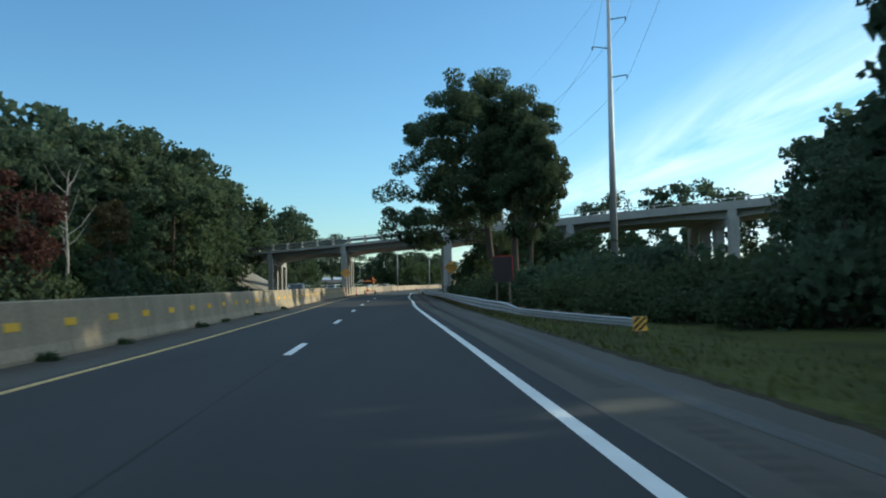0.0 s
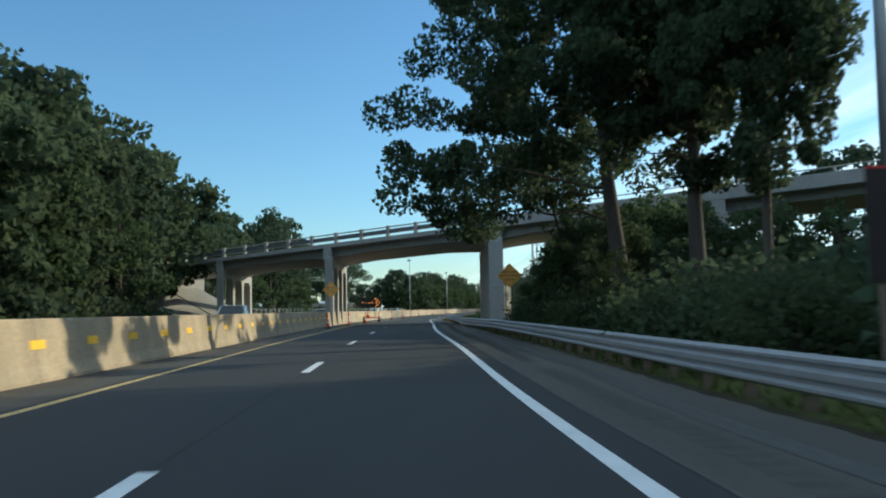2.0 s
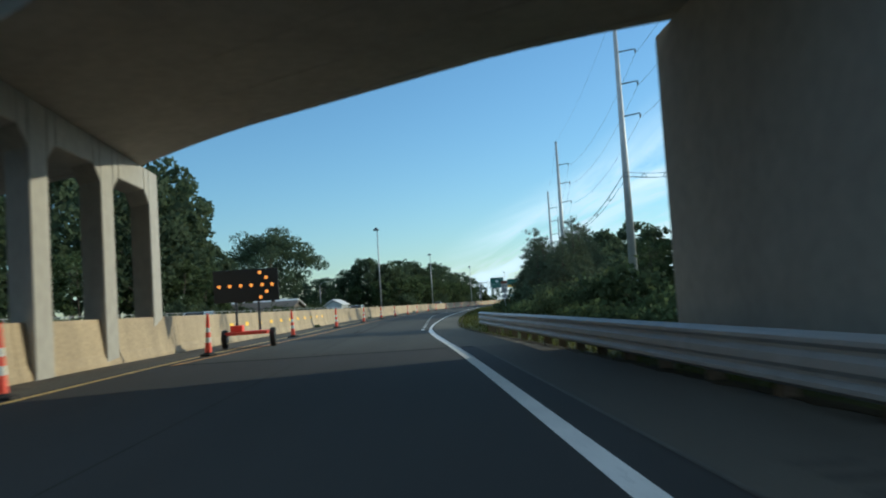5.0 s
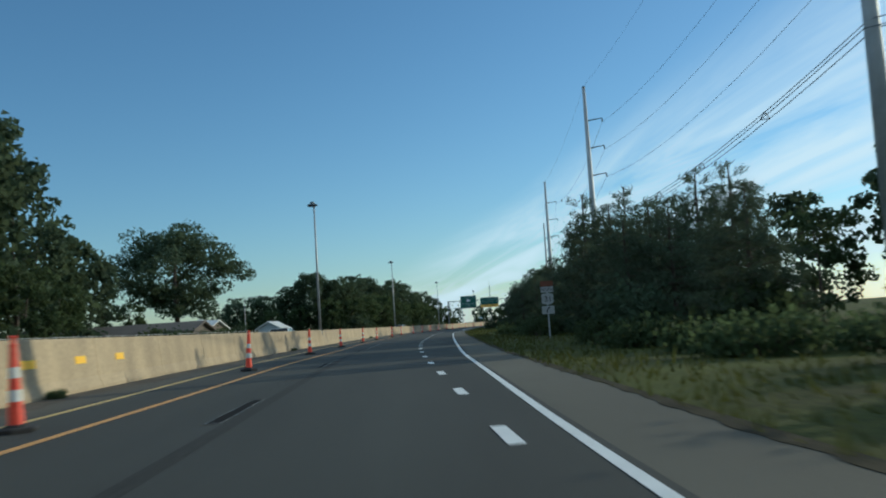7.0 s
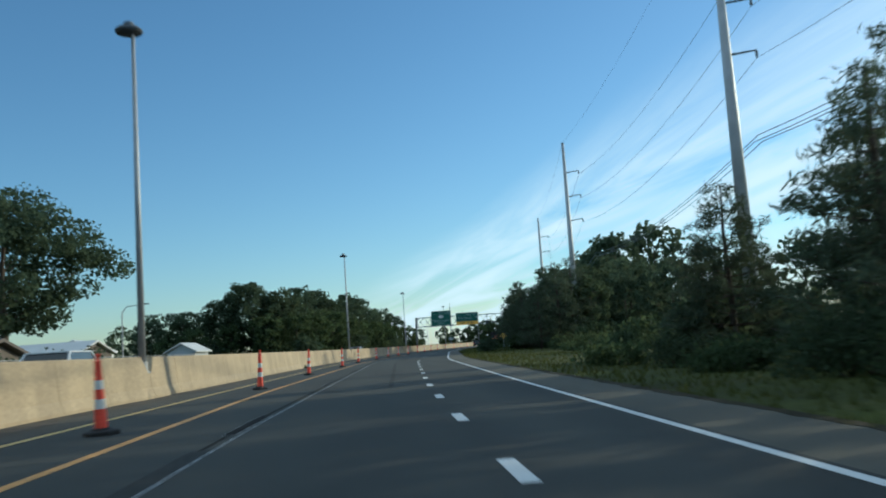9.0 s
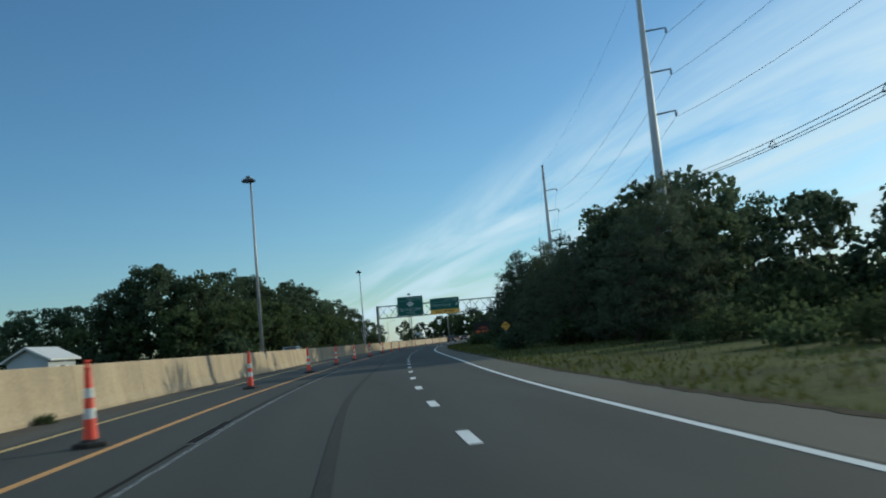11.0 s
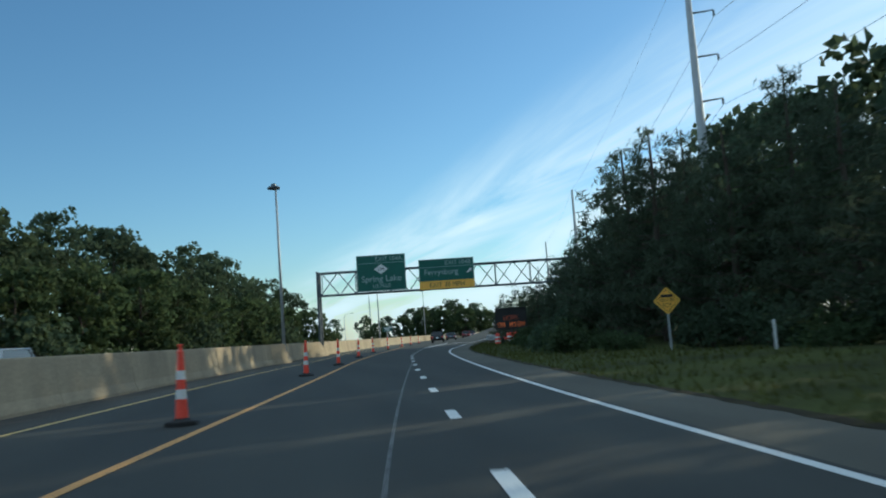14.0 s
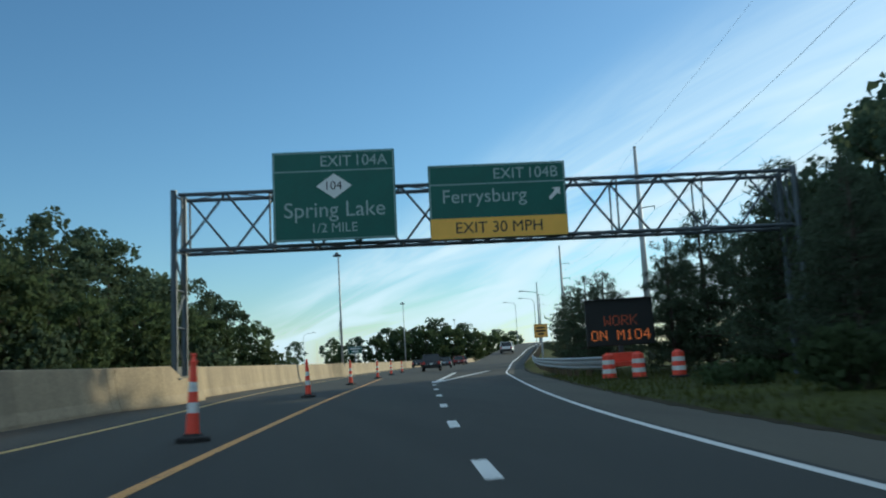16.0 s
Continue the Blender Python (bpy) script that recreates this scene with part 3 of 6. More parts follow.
# ---- guard rail ----
def w_beam(fx, fz, y0, y1, fs, step=0.9):
    prof = ((0.0, 0.25), (0.035, 0.225), (0.085, 0.20), (0.085, 0.16), (0.03, 0.12), (0.03, 0.085), (0.085, 0.04), (0.085, -0.04), (0.03, -0.085), (0.03, -0.12),
            (0.085, -0.16), (0.085, -0.20), (0.035, -0.225), (0.0, -0.25))
    bm = bmesh.new()
    n = max(1, int((y1 - y0) / step))
    rows = []
    for i in range(n + 1):
        y = y0 + (y1 - y0) * i / n
        rows.append([bm.verts.new((fx(y) - d, y, fz(y) + z * fs(y))) for d, z in prof] + [bm.verts.new((fx(y) - d + 0.012, y, fz(y) + z * fs(y))) for d, z in reversed(prof)])
    for a, b in zip(rows, rows[1:]):
        for k in range(len(a)):
            j = (k + 1) % len(a)
            bm.faces.new((a[j], a[k], b[k], b[j]))
    return bm


def build_guard_rail(name, fx, fz, y0, y1, label, fs=lambda y: 1.0):
    rail = tagged(empty(name), label, "guard rail")
    y = y0
    while y < y1 - 0.1:
        e = min(y1, y + 7.62)
        part("rail_beam", w_beam(fx, fz, y, e, fs), GALV, rail, smooth=False)
        y = e
    y = y0 + 0.4
    while y < y1:
        x, z = fx(y), fz(y)
        bm = boxed(x + 0.16, y - 0.08, z - 1.05, x + 0.33, y + 0.08, z + 0.22)
        part("post", bm, WOOD_POST, rail)
        part("spacer_block", boxed(x, y - 0.075, z - 0.2, x + 0.158, y + 0.075, z + 0.2), WOOD_POST, rail)
        y += 1.905
    return rail


def rail_x(y):
    off = 3.2 if y < 96 else 3.2 - 1.1 * min(1, (y - 96) / 14)
    return RX(y) + off + 3.6 * max(0, (50 - y) / 19) ** 1.8


def rail_z(y):
    return 0.42 - 0.26 * max(0, (50 - y) / 19) - 0.13 * drop(y)


def drop(y):
    """0 along the deep beam, 1 along the shallow end section."""
    t = min(1, max(0, (43 - y) / 2.5))
    return t * t * (3 - 2 * t)


rail_main = build_guard_rail("guard_rail", rail_x, rail_z, 31, 149, "weathered galvanised triple-ridged guard rail on wooden posts", lambda y: 1 - 0.36 * drop(y))


def build_end_marker():
    """Yellow and black striped plate on the rail's flared end."""
    end = tagged(empty("rail_end_marker", pose(rail_x(31) - 0.05, 30.7, 0.02)), "square yellow marker with black diagonal stripes on the guard rail end", "marker sign")
    part("plate", boxed(-0.24, -0.01, -0.24, 0.24, 0.01, 0.24), SIGN_YELLOW, end)
    for k in range(-1, 2):
        bm = bmesh.new()
        c = k * 0.22 + 0.03
        pts = []
        for s in (-0.058, 0.058):
            a = c + s
            lo, hi = max(-0.23, -0.23 - a), min(0.23, 0.23 - a)
            pts.append(((lo, lo + a), (hi, hi + a)))
        (p0, p1), (q0, q1) = pts
        vs = [bm.verts.new((x, -0.014, z)) for x, z in (p0, p1, q1, q0)]
        bm.faces.new(vs)
        part("stripe", bm, SIGN_BLACK, end)
    part("support_post", boxed(-0.05, 0.012, -0.6, 0.05, 0.09, -0.1), WOOD_POST, end)


build_end_marker()
build_guard_rail("guard_rail", lambda y: RX(y) + 2.4 + 3 * max(0, (398 - y) / 10) ** 2, lambda y: 0.5 + ramp_z(y), 392, 520, "galvanised W-beam guard rail beside the exit ramp")

# ---- overpass ----
BU, BN = Vector((-0.845, 0.535, 0)), Vector((-0.535, -0.845, 0))
BP = Vector((-2.6, 131.4, 0))
BRIDGE_M = Matrix(((BU.x, BN.x, 0, BP.x), (BU.y, BN.y, 0, BP.y), (0, 0, 1, 0), (0, 0, 0, 1)))


def deck_z(u):
    """Top of the roadway slab; the deck falls towards the far side."""
    return 7.95 - 0.034 * u


def build_overpass():
    br = tagged(empty("overpass", BRIDGE_M), "grey concrete road overpass with haunched girders and open railing", "bridge")
    W = 10.9

    def sweep(name, prof, us, fz, label=""):
        """prof: (n, height) outline carried along u."""
        bm = bmesh.new()
        rings = []
        for u in us:
            rings.append([bm.verts.new((u, n, fz(u, n, h))) for n, h in prof])
        k = len(prof)
        for a, b in zip(rings, rings[1:]):
            for i in range(k):
                j = (i + 1) % k
                bm.faces.new((a[i], a[j], b[j], b[i]))
        bm.faces.new(rings[0][::-1])
        bm.faces.new(rings[-1])
        bmesh.ops.recalc_face_normals(bm, faces=bm.faces)
        return part(name, bm, BRIDGE_C, br, label)

    us = list(np.arange(-86, 45, 1.0))
    sweep("deck_slab", ((-0.3, 0), (W + 0.3, 0), (W + 0.3, -0.34), (W + 0.0, -0.42), (0.0, -0.42), (-0.3, -0.34)), us, lambda u, n, h: deck_z(u) + h)
    bents = (-66.5, -46.5, -26.8, -8.4, 9.9, 25.0)

    def bottom(u, n):
        """Girder soffit: deeper over each bent."""
        d = min(abs(u - (b + 8.0 * (W - n) / W)) for b in bents)
        return deck_z(u) - 0.98 - 0.34 * max(0, 1 - d / 5.5) ** 1.6
    for n in (1.0, 3.2, 5.45, 7.7, 9.9):
        def gz(u, nn, h, n=n):
            return deck_z(u) - 0.40 if h > 0 else bottom(u, n)
        sweep("girder", ((n - 0.24, 1), (n + 0.24, 1), (n + 0.24, 0), (n - 0.24, 0)), us, gz)
    for a, c in ((1.243, 2.957), (3.443, 5.207), (5.693, 7.457), (7.943, 9.657)):
        sweep("soffit_slab", ((a, 1), (c, 1), (c, 0), (a, 0)), us, lambda u, n, h: deck_z(u) - 0.43 if h > 0 else bottom(u, n) + 0.012)
    # bents: a row of columns carried along the highway, with shallow arches between them
    for b in bents:
        bent = empty("bent")
        bent.parent = br
        skew = 8.0 / W
        solid = b == -8.4
        cols = 4
        low = 0.0 if not solid else -0.6

        def slab(name, n0, n1, z0, z1, half, z0b=None):
            bm = bmesh.new()
            vs = []
            for n, zz in ((n0, z0), (n1, z0b if z0b is not None else z0)):
                for s in (-half, half):
                    uc = b + skew * (W - n) + s
                    vs.append((bm.verts.new((uc, n, zz)), bm.verts.new((uc, n, z1 if z1 else bottom(uc, n) + 0.02))))
            (a0, a1), (b0, b1), (c0, c1), (d0, d1) = vs
            for f in ((a0, b0, d0, c0), (a1, c1, d1, b1), (a0, a1, b1, b0), (c0, d0, d1, c1), (a0, c0, c1, a1), (b0, b1, d1, d0)):
                bm.faces.new(f)
            bmesh.ops.recalc_face_normals(bm, faces=bm.faces)
            bmesh.ops.bevel(bm, geom=list(bm.edges), offset=0.035, segments=1, affect="EDGES")
            return part(name, bm, BRIDGE_C, bent)
        if solid:
            slab("pier_wall", -0.1, W - 0.6, -0.7, 0, 0.5)
            slab("column", W - 0.55, W + 0.45, -0.7, 0, 0.66)
        else:
            step = (W + 0.3) / (cols - 1)
            for k in range(cols):
                n = -0.3 + step * k
                slab("column", n - 0.42, n + 0.42, -0.1, 0, 0.5)
            for k in range(cols - 1):
                n0, n1 = -0.3 + step * k + 0.42, -0.3 + step * (k + 1) - 0.42
                mid = (n0 + n1) / 2
                top = bottom(b + skew * (W - mid), mid)
                for a, c, h0, h1 in ((n0, n0 + 0.42, 1.12, 0.7), (n0 + 0.42, n1 - 0.42, 0.7, 0.7), (n1 - 0.42, n1, 0.7, 1.12)):
                    slab("arch_piece", a, c, top - h0, 0, 0.5, top - h1)
        if b in (-8.4,):
            pil = bmesh.new()
            box(pil, b - 0.72, W - 0.1, deck_z(b) - 1.7, b + 0.31, W + 0.48, deck_z(b) + 0.95, bevel=0.08)
            part("pilaster", pil, BRIDGE_C, br)
            part("plinth", boxed(b - 1.03, W - 0.55, -0.6, b + 0.37, W + 0.49, 3.15, bevel=0.03), BRIDGE_C, bent)
        if b not in (-8.4,):
            cap = bmesh.new()
            box(cap, b - 0.5, W + 0.15, bottom(b, W) - 0.05, b + 0.5, W + 0.29, deck_z(b) - 0.36)
            part("corbel", cap, BRIDGE_C, br)
    # railings: concrete posts with two rails on the low side, a solid parapet with a pipe rail on the high side
    for n in (W + 0.08, 0.0):
        u = -6.6
        while u < 43:
            z = deck_z(u)
            part("rail_post", boxed(u - 0.16, n - 0.14, z, u + 0.16, n + 0.14, z + 1.0, bevel=0.02), BRIDGE_C, br)
            u += 3.1
        sweep("upper_rail", ((n - 0.06, 0.93), (n + 0.06, 0.93), (n + 0.06, 0.83), (n - 0.06, 0.83)), (-8.1, 18, 43.5), lambda u, k, h: deck_z(u) + h)
        sweep("lower_rail", ((n - 0.05, 0.33), (n + 0.05, 0.33), (n + 0.05, 0.28), (n - 0.05, 0.28)), (-8.1, 18, 43.5), lambda u, k, h: deck_z(u) + h)
        panel = sweep("railing_panel", ((n - 0.012, 0.68), (n + 0.012, 0.68), (n + 0.012, 0.335), (n - 0.012, 0.335)), (-8.1, 18, 43.5), lambda u, k, h: deck_z(u) + h, "dark grey mesh infill panel")
        panel.data.materials.clear()
        panel.data.materials.append(SIGN_GREY)
        sweep("kerb", ((n - 0.2, 0.05), (n + 0.2, 0.05), (n + 0.2, 0.0), (n - 0.2, 0.0)), (-8.1, 18, 43.5), lambda u, k, h: deck_z(u) + h)
        sweep("parapet", ((n - 0.14, 0.58), (n + 0.14, 0.58), (n + 0.14, -0.02), (n - 0.14, -0.02)), list(np.arange(-86, -9.05, 7.69)), lambda u, k, h: deck_z(u) + h)
        pipe = bmesh.new()
        tube(pipe, (-86, n, deck_z(-86) + 0.92), (-9.2, n, deck_z(-9.2) + 0.92), 0.045)
        part("pipe_rail", pipe, BRIDGE_C, br)
        u = -84.0
        while u < -9.4:
            part("pipe_post", boxed(u - 0.07, n - 0.06, deck_z(u) + 0.56, u + 0.07, n + 0.06, deck_z(u) + 0.9), BRIDGE_C, br)
            u += 3.1
    # abutment at the far side
    part("abutment", boxed(41.5, -0.6, -0.2, 44.5, W + 0.6, 6.1), BRIDGE_C, br)
    part("abutment", boxed(-90.0, -0.6, -0.6, -86.0, W + 0.6, 10.4), BRIDGE_C, br)
    slope = bmesh.new()
    for a, c in ((0.4, 5.3), (5.6, 10.6)):
        vs = [slope.verts.new(p) for p in ((30.5, a, 0.15), (30.5, c, 0.15), (41.5, c, 4.6), (41.5, a, 4.6), (30.5, a, -0.3), (30.5, c, -0.3), (41.5, c, 4.1), (41.5, a, 4.1))]
        for f in ((0, 1, 2, 3), (4, 7, 6, 5), (0, 4, 5, 1), (1, 5, 6, 2), (2, 6, 7, 3), (3, 7, 4, 0)):
            slope.faces.new([vs[i] for i in f])
    bmesh.ops.recalc_face_normals(slope, faces=slope.faces)
    part("paved_slope", slope, BRIDGE_C, br)
    return br


overpass = build_overpass()


def build_street_sign():
    """Green street name panel hung on the overpass railing."""
    W = 10.9
    u0, u1 = -7.6, -5.2
    zc = deck_z(-6.1) + 0.1
    s = tagged(empty("bridge_name_sign", BRIDGE_M @ pose((u0 + u1) / 2, W + 0.36, zc, 0, 0, 180) @ pose(0, 0, 0, 0, 1.9, 0)), "green street name sign with a white border on the overpass railing", "street sign")
    part("panel", boxed(-1.2, -0.02, -0.33, 1.2, 0.02, 0.33), SIGN_GREEN, s)
    for a in ((-1.17, -0.3, 1.17, -0.275), (-1.17, 0.275, 1.17, 0.3), (-1.17, -0.275, -1.145, 0.275), (1.145, -0.275, 1.17, 0.275)):
        part("border", boxed(a[0], -0.026, a[1], a[2], -0.021, a[3]), SIGN_WHITE_DIM, s)
    for x0, x1 in ((-0.9, -0.2), (-0.05, 0.25), (0.35, 0.85)):
        part("word_bar", boxed(x0, -0.026, -0.08, x1, -0.021, 0.08), SIGN_WHITE_DIM, s)


build_street_sign()


# ---- signs ----
def build_diamond(x, y, z, half, words, material, label, yaw=0, foot=0.0, posts=1, border=SIGN_BLACK):
    s = tagged(empty("warning_sign", pose(x, y, z, 0, 0, yaw)), label, "road sign")
    r = 0.07
    bm = bmesh.new()
    outline = []
    for k in range(4):
        a = math.pi / 2 * k
        cx, cz = (half - r * 1.41) * math.cos(a), (half - r * 1.41) * math.sin(a)
        for d in (-0.6, 0, 0.6):
            outline.append((cx + r * 1.2 * math.cos(a + d), cz + r * 1.2 * math.sin(a + d)))
    prism(bm, outline, -0.006, 0.006)
    bmesh.ops.recalc_face_normals(bm, faces=bm.faces)
    part("plate", bm, material, s)
    e = half - 0.085
    for k in range(4):
        a0, a1 = math.pi / 2 * k, math.pi / 2 * (k + 1)
        bm = bmesh.new()
        pts = [(e * math.cos(a0), e * math.sin(a0)), (e * math.cos(a1), e * math.sin(a1)), ((e - 0.03) * math.cos(a1), (e - 0.03) * math.sin(a1)), ((e - 0.03) * math.cos(a0), (e - 0.03) * math.sin(a0))]
        prism(bm, pts, -0.011, -0.0065)
        bmesh.ops.recalc_face_normals(bm, faces=bm.faces)
        part("border", bm, border, s)
    for w, size, dz in words:
        if w is None:
            part("word_bar", boxed(-size, -0.011, dz - 0.06, size, -0.0065, dz + 0.06), SIGN_BLACK, s)
        else:
            text_part("lettering", w, size, SIGN_BLACK, s, pose(0, -0.0075, dz, 90, 0, 0))
    for k in range(posts):
        px = 0 if posts == 1 else (-0.3 if k == 0 else 0.3)
        part("post", boxed(px - 0.04, 0.0065, foot - z, px + 0.04, 0.07, half * 0.55), POLE_STEEL if posts == 1 else WOOD_POST, s)
    return s


RED_WORDS = (("REDUCED", 0.235, 0.25), ("SPEED ZONE", 0.215, 0.0), ("AHEAD", 0.235, -0.26))
build_diamond(-0.58, 106.25, 3.5, 0.84, RED_WORDS, SIGN_WORK, "orange-yellow diamond sign reading reduced speed zone ahead", yaw=4, foot=-0.6, posts=2)
build_diamond(-16.45, 126.35, 3.33, 0.76, tuple((w, s * 0.9, d * 0.9) for w, s, d in RED_WORDS), SIGN_WORK, "orange-yellow diamond reduced speed sign above the median barrier", yaw=4, foot=BAR_H, posts=1)
build_diamond(12.22, 348.4, 1.82, 0.56, ((None, 0.25, 0.2), ("MAY BE", 0.19, 0.02), ("ICY", 0.25, -0.19)), SIGN_YELLOW, "yellow diamond warning sign about ice, before dark pines", yaw=-8, foot=-0.2, posts=1)


def build_route_sign():
    s = tagged(empty("route_marker", pose(-2.35, 206.6, 0, 0, 0, -3)), "route marker: orange and white banner, 31 shield and arrow plate", "road sign")
    part("post", boxed(-0.04, 0.006, -0.2, 0.04, 0.07, 3.1), POLE_STEEL, s)
    part("detour_plate", boxed(-0.36, -0.006, 2.86, 0.36, 0.006, 3.17), SIGN_SHADED_ORANGE, s)
    b = part("direction_plate", boxed(-0.36, -0.006, 2.52, 0.36, 0.006, 2.84), SIGN_SHADED, s)
    text_part("lettering", "SOUTH", 0.21, SIGN_BLACK, b, pose(0, -0.008, 2.68, 90, 0, 0))
    bm = bmesh.new()
    prism(bm, ((-0.30, 0.30), (-0.16, 0.33), (0.16, 0.33), (0.30, 0.30), (0.36, 0.17), (0.32, 0.03), (0.36, -0.12), (0.30, -0.25), (0.14, -0.29), (0, -0.34), (-0.14, -0.29), (-0.30, -0.25), (-0.36, -0.12), (-0.32, 0.03), (-0.36, 0.17)), -0.006, 0.006)
    bmesh.ops.recalc_face_normals(bm, faces=bm.faces)
    bmesh.ops.translate(bm, verts=bm.verts, vec=(0, 0, 2.13))
    b = part("shield", bm, SIGN_SHADED, s)
    text_part("lettering", "31", 0.46, SIGN_BLACK, b, pose(0, -0.008, 2.13, 90, 0, 0))
    b = part("arrow_plate", boxed(-0.36, -0.006, 1.28, 0.36, 0.006, 1.74), SIGN_SHADED, s)
    bm = bmesh.new()
    prism(bm, ((-0.09, -0.15), (-0.03, -0.15), (-0.03, 0.0), (0.05, 0.09), (0.09, 0.05), (0.11, 0.17), (-0.01, 0.15), (0.02, 0.12), (-0.09, 0.02)), -0.011, -0.0065)
    bmesh.ops.recalc_face_normals(bm, faces=bm.faces)
    bmesh.ops.translate(bm, verts=bm.verts, vec=(0, 0, 1.51))
    part("arrow", bm, SIGN_BLACK, b)


build_route_sign()


def build_square_sign(name, x, y, z, w, h, material, ink, bars, label, yaw, foot):
    """Flat panel with a border and rows of bars on one post."""
    s = tagged(empty(name, pose(x, y, z, 0, 0, yaw)), label, "road sign")
    part("panel", boxed(-w, -0.01, -h, w, 0.01, h, bevel=0.004), material, s)
    t = 0.03
    for a in ((-w + 0.04, h - 0.07, w - 0.04, h - 0.04), (-w + 0.04, -h + 0.04, w - 0.04, -h + 0.07), (-w + 0.04, -h + 0.07, -w + 0.04 + t, h - 0.07), (w - 0.04 - t, -h + 0.07, w - 0.04, h - 0.07)):
        part("border", boxed(a[0], -0.016, a[1], a[2], -0.011, a[3]), ink, s)
    for half, dz in bars:
        part("word_bar", boxed(-half * w, -0.016, dz * h - 0.08, half * w, -0.011, dz * h + 0.08), ink, s)
    part("post", boxed(-0.05, 0.011, foot - z, 0.05, 0.1, h * 0.8), POLE_STEEL, s)


build_square_sign("median_sign", 14.0, 460.0, 2.75, 0.8, 0.42, SIGN_GREEN, SIGN_WHITE, ((0.7, 0.35), (0.5, -0.35)), "small green sign with white writing on the median barrier", -14, BAR_H)
build_square_sign("roadwork_sign", 27.6, 434.0, 3.1, 0.6, 0.6, SIGN_WORK, SIGN_BLACK, ((0.6, 0.45), (0.7, 0.0), (0.45, -0.45)), "square orange roadwork sign beside the exit ramp", -20, -0.1)


def build_grey_sign():
    s = tagged(empty("roadside_sign", pose(4.1, 60.3, 0, 0, 0, 6)), "dark brown roadside sign panel with a thin red edge among trees", "road sign")
    part("panel", boxed(-0.68, -0.01, 1.55, 0.68, 0.01, 3.35), SIGN_BROWN, s)
    part("edge_strip", boxed(0.64, -0.016, 1.55, 0.68, -0.011, 3.35), SIGN_RED, s)
    part("edge_strip", boxed(-0.68, -0.016, 3.31, 0.64, -0.011, 3.35), SIGN_RED, s)
    for x in (-0.45, 0.45):
        part("post", boxed(x - 0.05, 0.011, -0.6, x + 0.05, 0.1, 3.2), WOOD_POST, s)


build_grey_sign()


# ---- sign gantry ----
def build_gantry():
    a, b = Vector((0.1, 391.3, 0)), Vector((21.2, 387.3, 0))
    d = b - a
    L = d.length
    yaw = math.degrees(math.atan2(d.y, d.x))
    g = tagged(empty("sign_gantry", pose(a.x, a.y, 0, 0, 0.55, yaw)), "grey steel lattice gantry spanning the highway", "sign gantry")
    z0, z1, dep = 5.25, 7.22, 1.1
    for z in (z0, z1):
        for y in (0, dep):
            part("chord", tubes([((-0.1, y, z), (L + 0.1, y, z), 0.07, 0.07)]), DARK_STEEL, g)
    n = 14
    for i in range(n + 1):
        x = L * i / n
        for y in (0, dep):
            if i % 2 == 0:
                part("upright", tubes([((x, y, z0), (x, y, z1), 0.035, 0.035)], 6), DARK_STEEL, g)
        part("cross_brace", tubes([((x, 0, z0), (x, dep, z0), 0.03, 0.03)], 6), DARK_STEEL, g)
        part("cross_brace", tubes([((x, 0, z1), (x, dep, z1), 0.03, 0.03)], 6), DARK_STEEL, g)
        if i < n:
            x2 = L * (i + 1) / n
            for y, flip in ((0, 0), (dep, 1)):
                za, zb = (z0, z1) if (i + flip) % 2 == 0 else (z1, z0)
                part("diagonal", tubes([((x, y, za), (x2, y, zb), 0.045, 0.045)], 6), DARK_STEEL, g)
            for z in (z0, z1):
                part("plan_brace", tubes([((x, 0 if i % 2 else dep, z), (x2, dep if i % 2 else 0, z), 0.025, 0.025)], 6), DARK_STEEL, g)
    for x, foot in ((-0.25, 0.86), (L + 0.25, -0.3)):
        for y in (-0.1, dep + 0.1):
            part("tower_leg", tubes([((x, y, foot), (x, y, z1 + 0.15), 0.12, 0.11)], 10), DARK_STEEL, g)
            part("leg_plate", boxed(x - 0.2, y - 0.2, foot - 0.04, x + 0.2, y + 0.2, foot), DARK_STEEL, g)
        zs = [foot + 0.2, 2.6, 3.9, z0, z1]
        for k, (p, q) in enumerate(zip(zs, zs[1:])):
            ya, yb = (-0.1, dep + 0.1) if k % 2 else (dep + 0.1, -0.1)
            part("tower_brace", tubes([((x, ya, p), (x, yb, q), 0.035, 0.035)], 6), DARK_STEEL, g)
            part("tower_brace", tubes([((x, -0.1, q), (x, dep + 0.1, q), 0.035, 0.035)], 6), DARK_STEEL, g)
    return g, pose(a.x, a.y, 0, 0, 0.55, yaw)


gantry, GANTRY_M = build_gantry()


def big_sign(x0, x1, z0, z1, label):
    s = tagged(empty("highway_sign", GANTRY_M @ pose((x0 + x1) / 2, -0.42, (z0 + z1) / 2)), label, "highway sign")
    w, h = (x1 - x0) / 2, (z1 - z0) / 2
    bm = boxed(-w, -0.02, -h, w, 0.02, h)
    part("panel", bm, SIGN_GREEN, s)
    t = 0.035
    for a in ((-w + 0.03, -h + 0.03, w - 0.03, -h + 0.03 + t), (-w + 0.03, h - 0.03 - t, w - 0.03, h - 0.03), (-w + 0.03, -h + 0.03 + t, -w + 0.03 + t, h - 0.03 - t), (w - 0.03 - t, -h + 0.03 + t, w - 0.03, h - 0.03 - t)):
        part("border", boxed(a[0], -0.026, a[1], a[2], -0.021, a[3]), SIGN_WHITE_DIM, s)
    for x in (-w * 0.6, 0, w * 0.6):
        part("mounting_beam", boxed(x - 0.04, 0.021, -h + 0.1, x + 0.04, 0.34, h - 0.1), DARK_STEEL, s)
    return s, w, h


